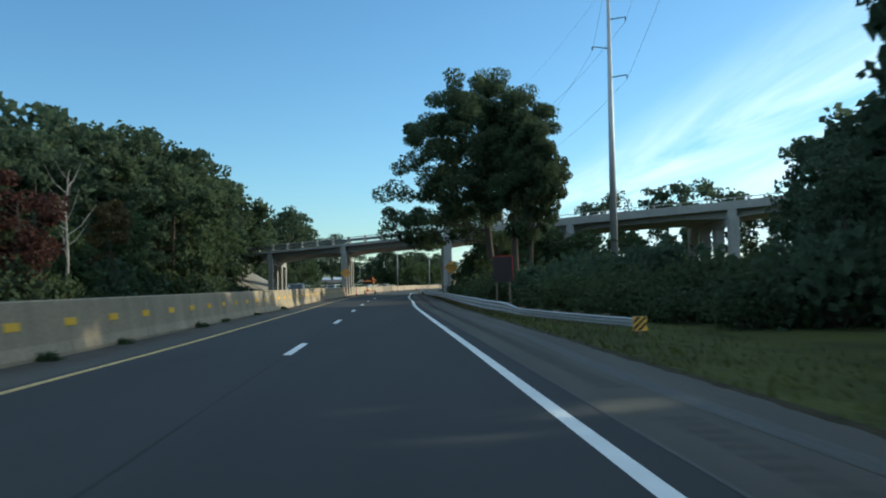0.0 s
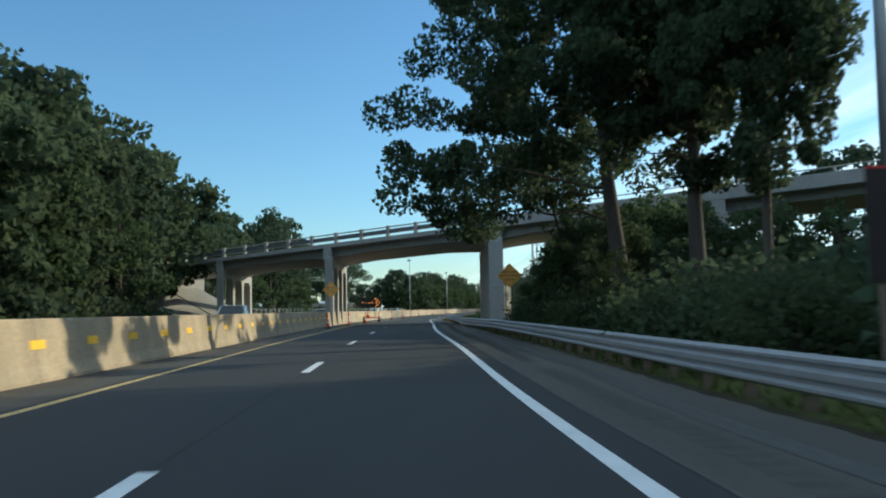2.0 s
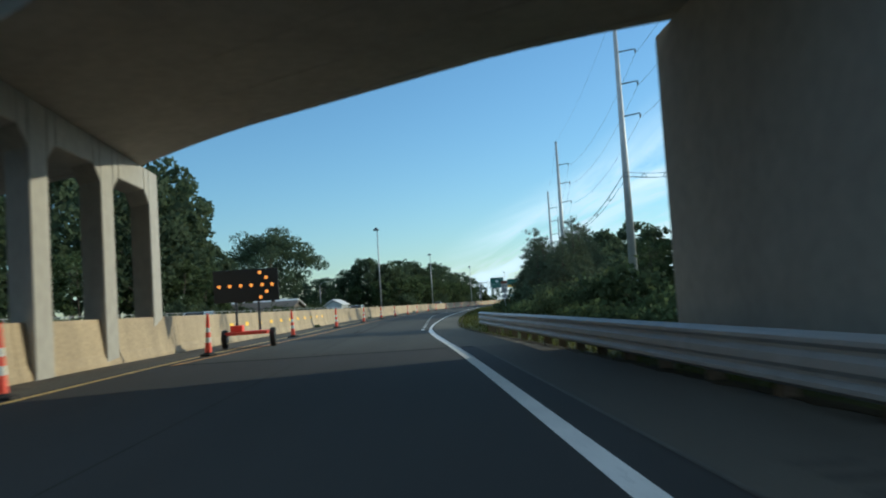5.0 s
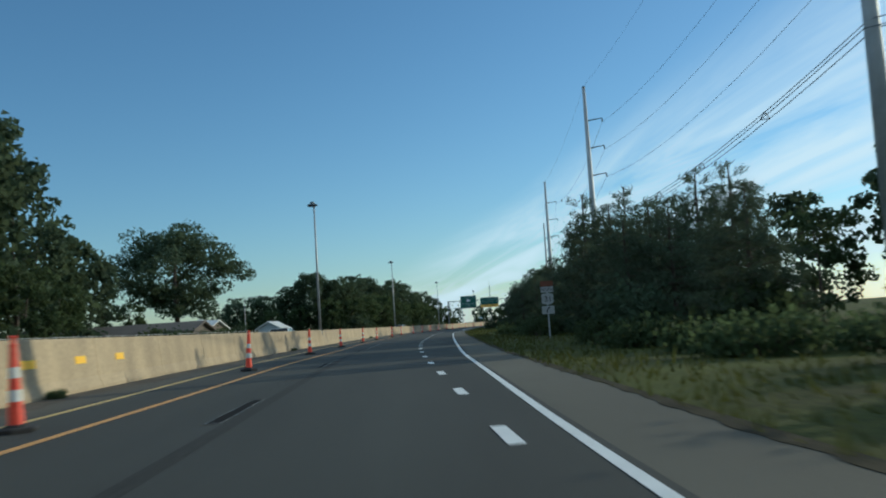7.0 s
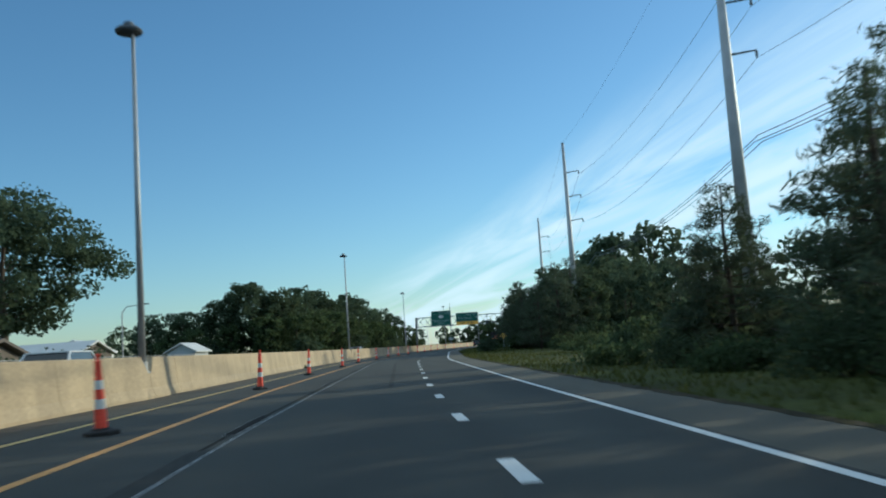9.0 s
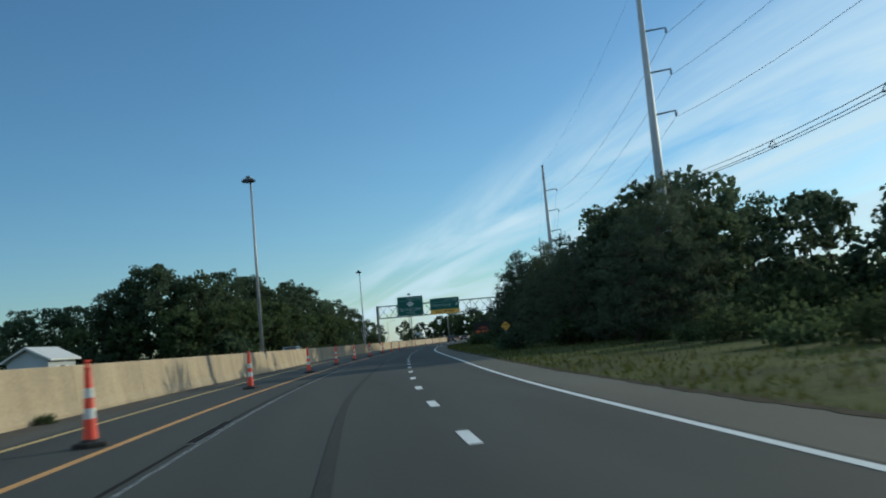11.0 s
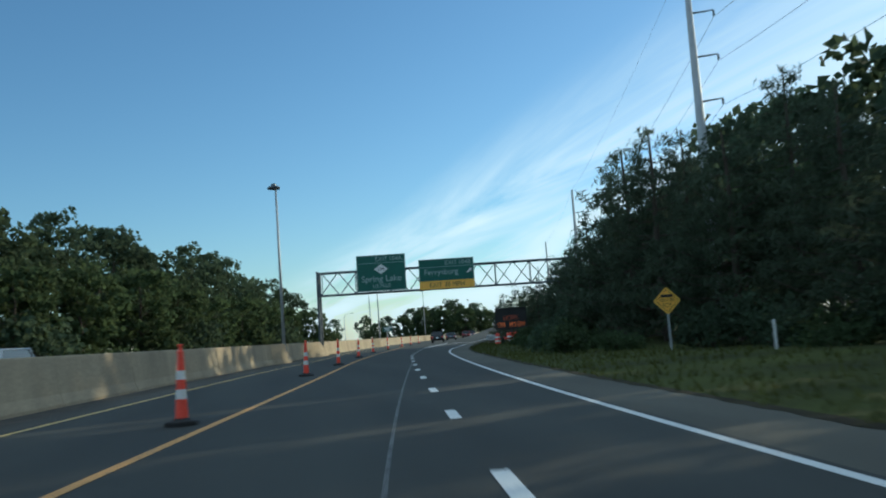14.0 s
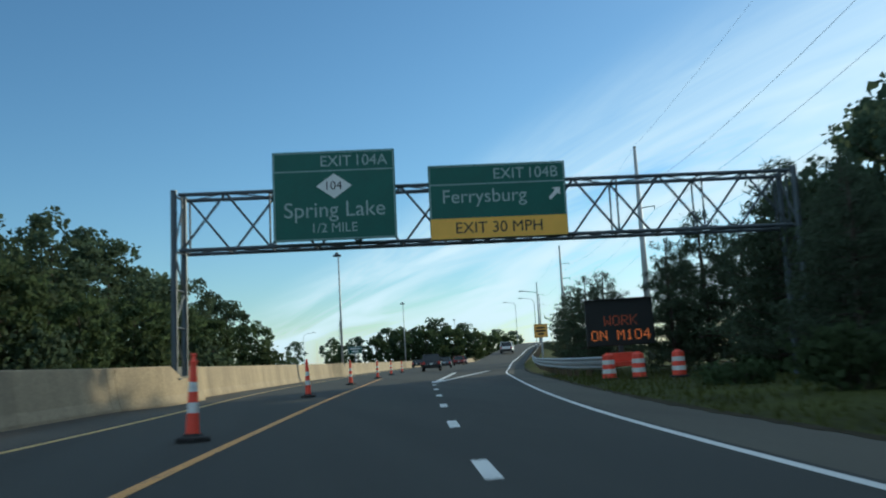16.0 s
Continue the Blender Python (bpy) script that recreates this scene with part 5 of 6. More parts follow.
def build_broadleaf(name, label, H, R, base, seed, material, leaves=9000, leaf=0.42, clusters=70, trunk_r=0.28, lean=0.0, bark=BARK, category="tree", stems=1, gap=0.5, extra=(), taper=0.0, keep=None, limbs=20, foot=(0.0, 0.0), rise=0.45):
    """Trunk, limbs and a lumpy crown of leaf clusters with gaps between them."""
    rng = np.random.default_rng(seed)
    t = tagged(empty(name, pose(0, -600, 0)), label, category)
    mid, half = (H + base) / 2, (H - base) / 2
    cents = []
    while len(cents) < clusters:
        p = rng.normal(size=3)
        p /= np.linalg.norm(p)
        rad = rng.uniform(gap, 1.0) ** 0.6
        lump = 1 + 0.16 * math.sin(3 * math.atan2(p[1], p[0]) + seed) + 0.12 * math.sin(5 * p[2] + seed * 2)
        c = np.array((p[0] * R * rad * lump, p[1] * R * rad * lump, mid + p[2] * half * rad))
        low = (c[2] - base) / (H - base)
        if low < 0.04 or (low < 0.3 and rng.random() < 0.25):
            continue
        c[:2] *= 1 + taper * (0.25 - low)
        c[0] += lean * low
        if keep and not keep(*c):
            continue
        cents.append(c)
    cents = np.array(cents + [np.array(e) for e in extra])
    clusters = len(cents)
    bm = bmesh.new()
    for s in range(stems):
        off = Vector((0, 0, 0)) if stems == 1 else Vector((rng.uniform(-1, 1) * R * 0.25, rng.uniform(-1, 1) * R * 0.25, 0))
        pts = [off + Vector((0.25 * math.sin(k * 1.3 + seed), 0.25 * math.cos(k * 1.7 + seed), 0)) * (k / 5) + Vector((lean * k / 10 + foot[0] * (1 - k / 5), foot[1] * (1 - k / 5), -0.3 + (H * 0.82) * k / 5)) for k in range(6)]
        limb(bm, pts, trunk_r, trunk_r * 0.22, 9)
        tube(bm, pts[0] - Vector((0, 0, 0.1)), pts[0] + Vector((0, 0, 0.8)), trunk_r * 1.45, trunk_r, 9, False)
    bends = 6 if leaves > 10000 else 3
    for c in cents[:: max(1, clusters // limbs)]:
        c = Vector(c)
        z = max(base * 1.2, min(H * 0.72, c.z - rise * math.hypot(c.x, c.y)))
        w = max(0, 1 - z / (H * 0.82))
        a = Vector((lean * z / H / 2 + foot[0] * w, foot[1] * w, z))
        m = a.lerp(c, 0.5) + Vector((0, 0, 0.1 * (c - a).length)) + Vector(rng.normal(size=3)) * 0.3
        pts = [a * (1 - t) ** 2 + m * 2 * t * (1 - t) + c * t * t + Vector(rng.normal(size=3)) * 0.12 * (0 < k < bends) for k in range(bends + 1) for t in (k / bends,)]
        limb(bm, pts, trunk_r * 0.17, trunk_r * 0.03, 4)
    part("trunk", bm, bark, t, smooth=True)
    size = R * 2.1 / math.sqrt(clusters) * 1.05
    per = leaves // clusters
    q = rng.normal(size=(clusters, per, 3))
    q /= np.linalg.norm(q, axis=2)[:, :, None]
    q *= (rng.uniform(0.25, 1.0, size=(clusters, per, 1)) ** 0.55) * size * rng.uniform(0.6, 1.25, size=(clusters, 1, 1))
    q[:, :, 2] *= 0.72
    pos = (cents[:, None, :] + q).reshape(-1, 3)
    leaves_object("crown", pos, rng.uniform(0.6, 1.25, size=len(pos)) * leaf, material, t, rng)
    return t


def build_pine(name, label, H, R, seed, leaves=8000, leaf=0.3, base=0.4, trunk_r=0.2, ragged=0.35, group="roadside pines"):
    """Whorls of upswept boughs on a straight trunk, each ending in needle tufts."""
    rng = np.random.default_rng(seed)
    t = tagged(empty(name, pose(0, -600, 0)), label, "pine tree", group)
    bm = bmesh.new()
    limb(bm, [Vector((0, 0, -0.3)), Vector((0.1, 0, H * 0.4)), Vector((0, 0.1, H * 0.75)), Vector((0, 0, H))], trunk_r, 0.04, 8)
    tips = []
    z = base
    while z < H - 0.2:
        f = (z - base) / (H - base)
        reach = 1.12 * R * (1 - f) ** 0.6 * (0.5 + 0.5 * min(1, f * 5 + 0.5))
        k = 5 + int(rng.integers(0, 3)) if f < 0.85 else 3
        for i in range(k):
            a = 6.28 * (i + rng.random() * 0.8) / k
            L = reach * rng.uniform(1 - ragged, 1 + ragged * 0.5)
            b = Vector((math.cos(a) * L, math.sin(a) * L, z + L * rng.uniform(-0.05, 0.4)))
            s = Vector((0, 0, z))
            limb(bm, [s, s.lerp(b, 0.55) - Vector((0, 0, 0.08 * L)), b], 0.05 * (1.1 - f), 0.012, 3)
            m = max(2, int(L / 0.42))
            for j in range(m):
                w = 0.3 + 0.7 * (j + 1) / m
                side = Vector((-math.sin(a), math.cos(a), 0)) * rng.uniform(-0.38, 0.38) * L * (1.15 - w * 0.6)
                tips.append(s.lerp(b, w) + side + Vector((0, 0, rng.uniform(-0.1, 0.22))))
        z += rng.uniform(0.42, 0.7) * (H / 9) ** 0.5
    tips.append(Vector((0, 0, H)))
    part("trunk", bm, BARK, t, smooth=True)
    tips = np.array([tuple(p) for p in tips])
    per = max(4, leaves // len(tips))
    q = rng.normal(size=(len(tips), per, 3)) * np.array((0.17, 0.17, 0.13)) * (R / 3.2) ** 0.5
    pos = (tips[:, None, :] + q).reshape(-1, 3)
    leaves_object("needles", pos, rng.uniform(0.6, 1.2, size=len(pos)) * leaf, LEAF_PINE, t, rng, droop=-0.7, long=1.7, wide=0.13)
    return t


def build_shrub(label, H, R, seed, material, leaves=1900, leaf=0.26, group="roadside shrubs"):
    rng = np.random.default_rng(seed)
    t = tagged(empty("shrub", pose(0, -600, 0)), label, "shrub", group)
    bm = bmesh.new()
    cents = []
    for k in range(20):
        a, r = rng.uniform(0, 6.28), R * math.sqrt(rng.random()) * 0.85
        c = Vector((math.cos(a) * r, math.sin(a) * r, H * rng.uniform(0.25, 0.9) * (1 - 0.35 * r / R)))
        limb(bm, [Vector((c.x * 0.2, c.y * 0.2, -0.15)), c * 0.6, c], 0.035, 0.01, 3)
        cents.append(tuple(c))
    part("stem", bm, BARK, t)
    per = leaves // len(cents)
    q = rng.normal(size=(len(cents), per, 3)) * (R * 0.22, R * 0.22, H * 0.17)
    pos = (np.array(cents)[:, None, :] + q).reshape(-1, 3)
    pos[:, 2] = np.maximum(pos[:, 2], 0.02)
    leaves_object("foliage", pos, rng.uniform(0.6, 1.3, size=len(pos)) * leaf, material, t, rng)
    return t


class Grove:
    """Hands out placed copies of prototypes; the first use of each moves the prototype itself."""

    def __init__(self, *protos):
        self.protos, self.used = protos, set()

    def place(self, k, x, y, scale=1.0, turn=None, tall=1.0, z=None):
        p = self.protos[k % len(self.protos)]
        turn = random.uniform(0, 360) if turn is None else turn
        zz = (ground_z(x, y) if z is None else z) - 0.05
        m = pose(x, y, zz, 0, 0, turn) @ Matrix.Diagonal((scale, scale, scale * tall, 1))
        if k % len(self.protos) in self.used:
            return copy_thing(p, m @ Matrix.Diagonal((1 / p.scale.x, 1 / p.scale.y, 1 / p.scale.z, 1)))
        self.used.add(k % len(self.protos))
        p.matrix_world = m
        return p


random.seed(7)
# the great oak group between the guard rail and the overpass
oak = build_broadleaf("oak_tree", "massive dark oak with a broad ragged crown beside the guard rail", 25.0, 9.0, 4.2, 3, LEAF_OAK, leaves=80000, leaf=0.27, clusters=260, trunk_r=0.46, foot=(2.4, -2.4), rise=0.1, gap=0.25, taper=0.4, lean=1.4, limbs=26,
                      keep=lambda x, y, z: not (y > 2 and x < 3 and z < 4.2 + 0.38 * (y + 8.5)) and x > -8.4 + max(0, z - 11.5) * 0.34 and (x < -2.2 or z > 8.3),
                      extra=((-4.9, 11.0, 6.4), (-4.3, 12.0, 6.9), (-5.3, 10.0, 6.8), (-4.6, 9.0, 7.4), (-5.7, 6.4, 6.6), (-5.2, 7.0, 7.4), (-4.2, 7.4, 6.7), (-6.7, 6.2, 7.0), (-6.1, 6.0, 8.6), (-5.0, 6.6, 9.6), (-8.4, 0.0, 7.4), (-7.0, 1.0, 7.2), (-5.6, 0.5, 7.0), (-4.2, 1.5, 7.2), (-2.8, 1.0, 7.0), (-1.4, 2.0, 7.4), (0.0, 1.5, 7.2), (-6.4, 2.2, 8.6), (-4.8, 2.6, 8.4), (-3.2, 2.4, 8.6), (-1.8, 3.0, 8.8), (-7.6, 1.4, 9.2), (-5.4, 1.2, 9.6), (-2.4, 1.0, 9.4), (-8.2, -1.5, 9.4), (-8.6, -2.5, 11.0), (-7.8, -3.5, 8.2), (-7.6, -0.8, 11.8)))
oak.matrix_world = pose(1.9, 89.0, -0.6)
oak_b = build_broadleaf("oak_tree", "tall dark oak standing close to a larger one", 19.5, 5.3, 6.2, 11, LEAF_OAK, leaves=34000, leaf=0.31, clusters=120, trunk_r=0.4, gap=0.25, limbs=20, taper=0.55)
copy_thing(oak_b, pose(7.1, 76.2, -0.6, 0, 0, 20) @ Matrix.Diagonal((0.56, 0.56, 0.88, 1)))
oak_b.matrix_world = pose(6.0, 81.0, -0.6, 0, 0, 140)
slim = build_broadleaf("oak_tree", "slender oak with an open ragged crown above a thicket", 12.5, 3.3, 7.2, 17, LEAF_OAK, leaves=7500, leaf=0.23, clusters=48, trunk_r=0.2, gap=0.3, limbs=24, foot=(1.6, 1.0), rise=0.5)
slim.matrix_world = pose(1.7, 100.0, -0.5)

broad = Grove(
    build_broadleaf("broadleaf_tree", "dense dark green broadleaf tree in a wood", 17.5, 5.4, 2.0, 21, LEAF_BROAD, leaves=3000, leaf=0.66, clusters=80),
    build_broadleaf("broadleaf_tree", "dense dark green broadleaf tree in a wood", 16.0, 4.8, 1.5, 22, LEAF_OAK, leaves=3000, leaf=0.66, clusters=75),
    build_broadleaf("broadleaf_tree", "dense dark green broadleaf tree in a wood", 18.5, 5.0, 2.5, 23, LEAF_BROAD, leaves=3000, leaf=0.66, clusters=80, lean=1.0),
    build_broadleaf("broadleaf_tree", "lighter green broadleaf tree at a wood's edge", 12.0, 4.0, 0.8, 24, LEAF_BRIGHT, leaves=3200, leaf=0.48, clusters=60, trunk_r=0.18))
far = Grove(*(build_broadleaf("broadleaf_tree", "distant dark green broadleaf tree in a wood", h, r, 1.2, sd, m, leaves=1500, leaf=0.98, clusters=60, trunk_r=0.26, limbs=10)
              for h, r, sd, m in ((17.5, 5.6, 25, LEAF_BROAD), (16.0, 5.2, 26, LEAF_OAK), (18.0, 5.2, 27, LEAF_BROAD), (12.0, 4.6, 28, LEAF_BRIGHT))))
wood = Grove(*(build_broadleaf("broadleaf_tree", "dark green broadleaf tree in a dense wood beyond the barrier", h, r, 1.0, sd, m, leaves=2700, leaf=0.66, clusters=85, trunk_r=0.26, limbs=10)
               for h, r, sd, m in ((17.5, 5.6, 25, LEAF_BROAD), (16.0, 5.2, 26, LEAF_OAK), (18.0, 5.2, 27, LEAF_BROAD), (12.0, 4.6, 28, LEAF_BRIGHT))))
# coarse trees added where they stay out of view, for their shade
shade = Grove(*(build_broadleaf("broadleaf_tree", "tall dense broadleaf tree added back from the road for shade", h, r, 1.2, sd, m, leaves=900, leaf=1.35, clusters=60, trunk_r=0.26, limbs=8)
                for h, r, sd, m in ((17.5, 5.6, 35, LEAF_BROAD), (16.5, 5.4, 36, LEAF_OAK))))
shrubs = Grove(build_shrub("dark green leafy roadside shrub", 2.4, 2.0, 31, LEAF_SHRUB, leaves=700, leaf=0.41), build_shrub("dark green leafy roadside shrub", 3.2, 2.2, 32, LEAF_BROAD, leaves=800, leaf=0.43),
               build_shrub("low weedy green thicket", 1.5, 1.9, 33, LEAF_BRIGHT, leaves=850, leaf=0.3))

young = Grove(build_broadleaf("young_tree", "dense dark young tree leafy to the ground", 8.0, 3.0, 0.3, 44, LEAF_OAK, leaves=9000, leaf=0.2, clusters=80, trunk_r=0.13),
              build_broadleaf("young_tree", "dense dark young tree leafy to the ground", 9.0, 2.8, 0.3, 45, LEAF_SHRUB, leaves=9000, leaf=0.2, clusters=80, trunk_r=0.13))
for k, (x, y, s) in enumerate(((3.3, 110, 0.72), (4.8, 106.4, 1.0), (4.8, 101.5, 0.97), (1.9, 96.0, 0.62), (4.5, 90, 0.55), (3.2, 84.5, 0.5), (7.2, 87, 0.52), (8.5, 92, 0.6), (6.4, 80, 0.42), (9.5, 84, 0.48), (10.5, 77, 0.42), (13, 90, 0.6), (6.2, 98.0, 0.88), (8.4, 103, 1.02), (7.0, 108, 0.95), (11, 99, 0.84), (10.5, 106, 0.98), (5.0, 94.5, 0.85), (13.5, 103, 0.92), (3.0, 99.0, 0.8), (2.6, 91.0, 0.5))):
    young.place(k, x, y, s)

hedge = Grove(build_shrub("dark fine-leaved shrub growing beside the road", 2.4, 2.0, 34, LEAF_SHRUB, leaves=1700, leaf=0.22), build_shrub("dark fine-leaved shrub growing beside the road", 2.9, 2.1, 38, LEAF_OAK, leaves=1700, leaf=0.22))

# wood along the opposing carriageway before the overpass
for k, (dx, y0, y1, step, sc) in enumerate(((-18.5, 15, 118, 7.5, 0.72), (-23.5, 10, 122, 7.0, 0.98), (-30.5, 10, 126, 8.5, 1.14))):
    y = y0
    while y < y1:
        s = sc * random.uniform(0.85, 1.1) * ((0.66 if y < 45 else 0.74 if y < 57 else 0.86 if y < 72 else 1.08 if y < 84 else 1.2) if k < 2 else 0.7 if y < 60 else 0.92)
        (broad if k < 2 else far).place(3 if k == 0 and random.random() < 0.6 else random.randrange(3), YX(y) + dx + random.uniform(-1.5, 1.5), y + random.uniform(-2, 2), s)
        y += step
for x, y, s in ((-37, 136.5, 1.2), (-42, 133, 1.2), (-41, 142.5, 1.15), (-37, 124, 1.26), (-41, 131, 1.1), (-35.5, 112, 1.2), (-33, 103, 1.12), (-44, 122, 1.25), (-33.5, 119, 0.85)):
    broad.place(int(y) % 3, x, y, s)
for y in range(14, 120, 5):
    shrubs.place(y % 3, YX(y) - 16.8 + random.uniform(-0.6, 0.3), y + random.uniform(-1, 1), random.uniform(0.9, 1.4))
for x, y, s, k in ((-46, 138, 0.85, 0), (-52, 146, 0.95, 2), (-58, 136, 1.0, 1), (-48, 158, 0.9, 0), (-42, 172, 0.9, 1), (-46, 190, 1.05, 2), (-41, 203, 1.12, 0), (-52, 200, 1.1, 1), (-50, 178, 1.05, 2),
                   (-44, 217, 1.28, 1), (-53, 214, 1.2, 0), (-47, 230, 1.2, 2), (-56, 236, 1.2, 1), (-49, 244, 1.02, 0), (-58, 250, 1.1, 2), (-52, 256, 1.02, 1), (-50, 263, 0.8, 0), (-52, 272, 0.66, 2), (-48.5, 277, 0.58, 3),
                   (-42, 160, 0.7, 3), (-38, 182, 0.62, 3), (-39.5, 214, 0.7, 3), (-41, 228, 0.7, 3), (-43, 240, 0.62, 3), (-66, 225, 1.2, 1), (-66, 200, 1.1, 0), (-62, 262, 1.0, 1), (-60, 276, 0.75, 0)):
    (broad if x > -50 else far).place(k, x, y, s)
red = build_broadleaf("small_tree", "small tree with reddish brown early autumn leaves", 8.5, 2.4, 1.5, 41, LEAF_RED, leaves=3600, leaf=0.34, clusters=34, trunk_r=0.1)
red.matrix_world = pose(YX(51) - 16.6, 51, 0.2)
gold = build_broadleaf("small_tree", "thin tree with yellowing leaves at the wood's edge", 8.0, 1.7, 1.0, 42, LEAF_GOLD, leaves=2400, leaf=0.3, clusters=28, trunk_r=0.09)
gold.matrix_world = pose(YX(66) - 16.0, 66, 0.2)


def build_bare_tree():
    rng = np.random.default_rng(5)
    t = tagged(empty("bare_tree", pose(YX(57) - 16.0, 57, 0.1)), "pale leafless dead tree at the wood's edge", "dead tree")
    bm = bmesh.new()
    limb(bm, [Vector((0, 0, -0.2)), Vector((0.1, 0.1, 3.5)), Vector((0, 0, 6.5)), Vector((0.2, 0, 9.2))], 0.13, 0.025)
    for k in range(16):
        z = 3.6 + 0.35 * k
        a, L = rng.uniform(0, 6.28), rng.uniform(0.9, 1.9)
        b = Vector((math.cos(a) * L, math.sin(a) * L, z + L * 1.1))
        limb(bm, [Vector((0.05, 0.05, z)), Vector((b.x * 0.5, b.y * 0.5, z + L * 0.35)), b], 0.04, 0.01, 4)
    part("trunk", bm, BARK_PALE, t)


build_bare_tree()

# lone broad tree and woods on the far side of the opposing carriageway
lone = build_broadleaf("maple_tree", "broad spreading shade tree with a rounded crown near low buildings", 17.6, 9.2, 4.2, 51, LEAF_BROAD, leaves=20000, leaf=0.42, clusters=110, trunk_r=0.45, gap=0.35)
lone.matrix_world = pose(-44.5, 286, 0.2, 0, 0, 30) @ Matrix.Diagonal((1.1, 1.1, 1.02, 1))
WOOD = ((-58, 398), (-51, 396), (-44, 400), (-36, 398), (-30, 402), (-27, 414), (-23, 426), (-20, 438), (-16.5, 450), (-13, 461), (-9.5, 472), (-6, 483), (-1, 494))
for i, (x, y) in enumerate(WOOD):
    s = 1.0 if i < 9 else 1.0 - 0.07 * (i - 8)
    if i < 3:
        s = 0.62 + 0.1 * i
    wood.place(i % 3, x, y, s * random.uniform(0.95, 1.06))
    wood.place((i + 1) % 3, x - 8, y + 6, s * random.uniform(0.9, 1.05))
    wood.place(3, x + 3.5, y - 5.0, s * random.uniform(0.75, 0.95))
    wood.place((i + 2) % 3, x - 2.5, y + 3.0, s * random.uniform(0.9, 1.05))
    shrubs.place(i, x + 5.5, y - 6, 1.6)
for x, y, s, k in ((33, 560, 0.55, 0), (40, 566, 0.62, 1), (47, 570, 0.66, 2), (54, 572, 0.6, 0), (61, 580, 0.52, 1), (26, 558, 0.42, 2), (20, 560, 0.3, 3), (68, 590, 0.5, 2), (12, 575, 0.3, 3), (-6, 590, 0.3, 3),
                   (76, 600, 0.5, 0), (3, 585, 0.28, 2)):
    far.place(k, x, y, s)
for x, y, s in ((30, 556, 0.6), (36, 560, 0.7), (43, 563, 0.75), (50, 566, 0.75), (57, 572, 0.7), (64, 580, 0.62), (23, 556, 0.48), (39, 572, 0.8), (53, 580, 0.8), (71, 590, 0.6)):
    far.place(3, x, y, s)
for i in range(16):
    far.place(i % 3, -160 + 15 * i + random.uniform(-5, 5), 640 + random.uniform(0, 40), random.uniform(0.5, 0.75))

# beyond the overpass on the near side: shrubs, pines and tall trees
pines = Grove(build_pine("pine_tree", "dense dark roadside pine with boughs to the ground", 9.0, 3.5, 61, leaves=8500, leaf=0.29),
              build_pine("pine_tree", "dense dark roadside pine with boughs to the ground", 10.0, 3.2, 62, leaves=8500, leaf=0.29),
              build_pine("pine_tree", "tall ragged pine with open boughs", 13.5, 3.9, 63, leaves=10000, leaf=0.29, base=1.0, ragged=0.55))
PINES = ((1.8, 187, 0.62, 0), (3.6, 193, 0.72, 1), (2.9, 199.5, 0.74, 0), (0.9, 200.8, 0.6, 1), (5.6, 203, 0.86, 1), (2.4, 210, 0.88, 0), (2.3, 217, 0.96, 1), (3.4, 224, 0.92, 0), (2.6, 232.5, 0.72, 0), (6.5, 229, 0.78, 1), (6.0, 214, 0.95, 0), (7.6, 211, 0.8, 1),
         (8.6, 230, 0.88, 2), (5.0, 241, 0.56, 0), (9.0, 222, 0.74, 2),
         (7.5, 303, 0.72, 1), (9.4, 311, 0.8, 0), (9.4, 317, 0.84, 1), (10.9, 325, 0.8, 0), (14.6, 331, 0.8, 1), (16.8, 338, 0.98, 0), (18.6, 345, 1.0, 1), (18.0, 353, 1.15, 0), (17.5, 360, 1.18, 1), (18.3, 366, 1.32, 0), (17.4, 371, 0.8, 1),
         (20.8, 374, 1.05, 0), (24, 381, 0.9, 1), (26, 372, 1.3, 1), (27, 385, 1.0, 0), (23.5, 368, 1.0, 2), (21, 352, 0.95, 2), (24, 392, 0.75, 1), (27, 400, 0.8, 0), (30, 412, 0.75, 1), (33, 440, 0.82, 0), (31.5, 428, 0.6, 1), (37, 452, 0.7, 0), (22, 340, 0.8, 2),
         (18.4, 380.5, 0.62, 0), (20.6, 383.5, 0.7, 1), (22.6, 389.5, 0.9, 0), (21.6, 397.5, 0.62, 1), (24.2, 399, 0.85, 0), (19.4, 402.5, 0.5, 1), (21.5, 405, 0.6, 0), (9.6, 293, 0.9, 1), (7.2, 291.5, 0.75, 0), (12.0, 296, 0.98, 1))
for x, y, s, k in PINES:
    pines.place(k, x, y, s)
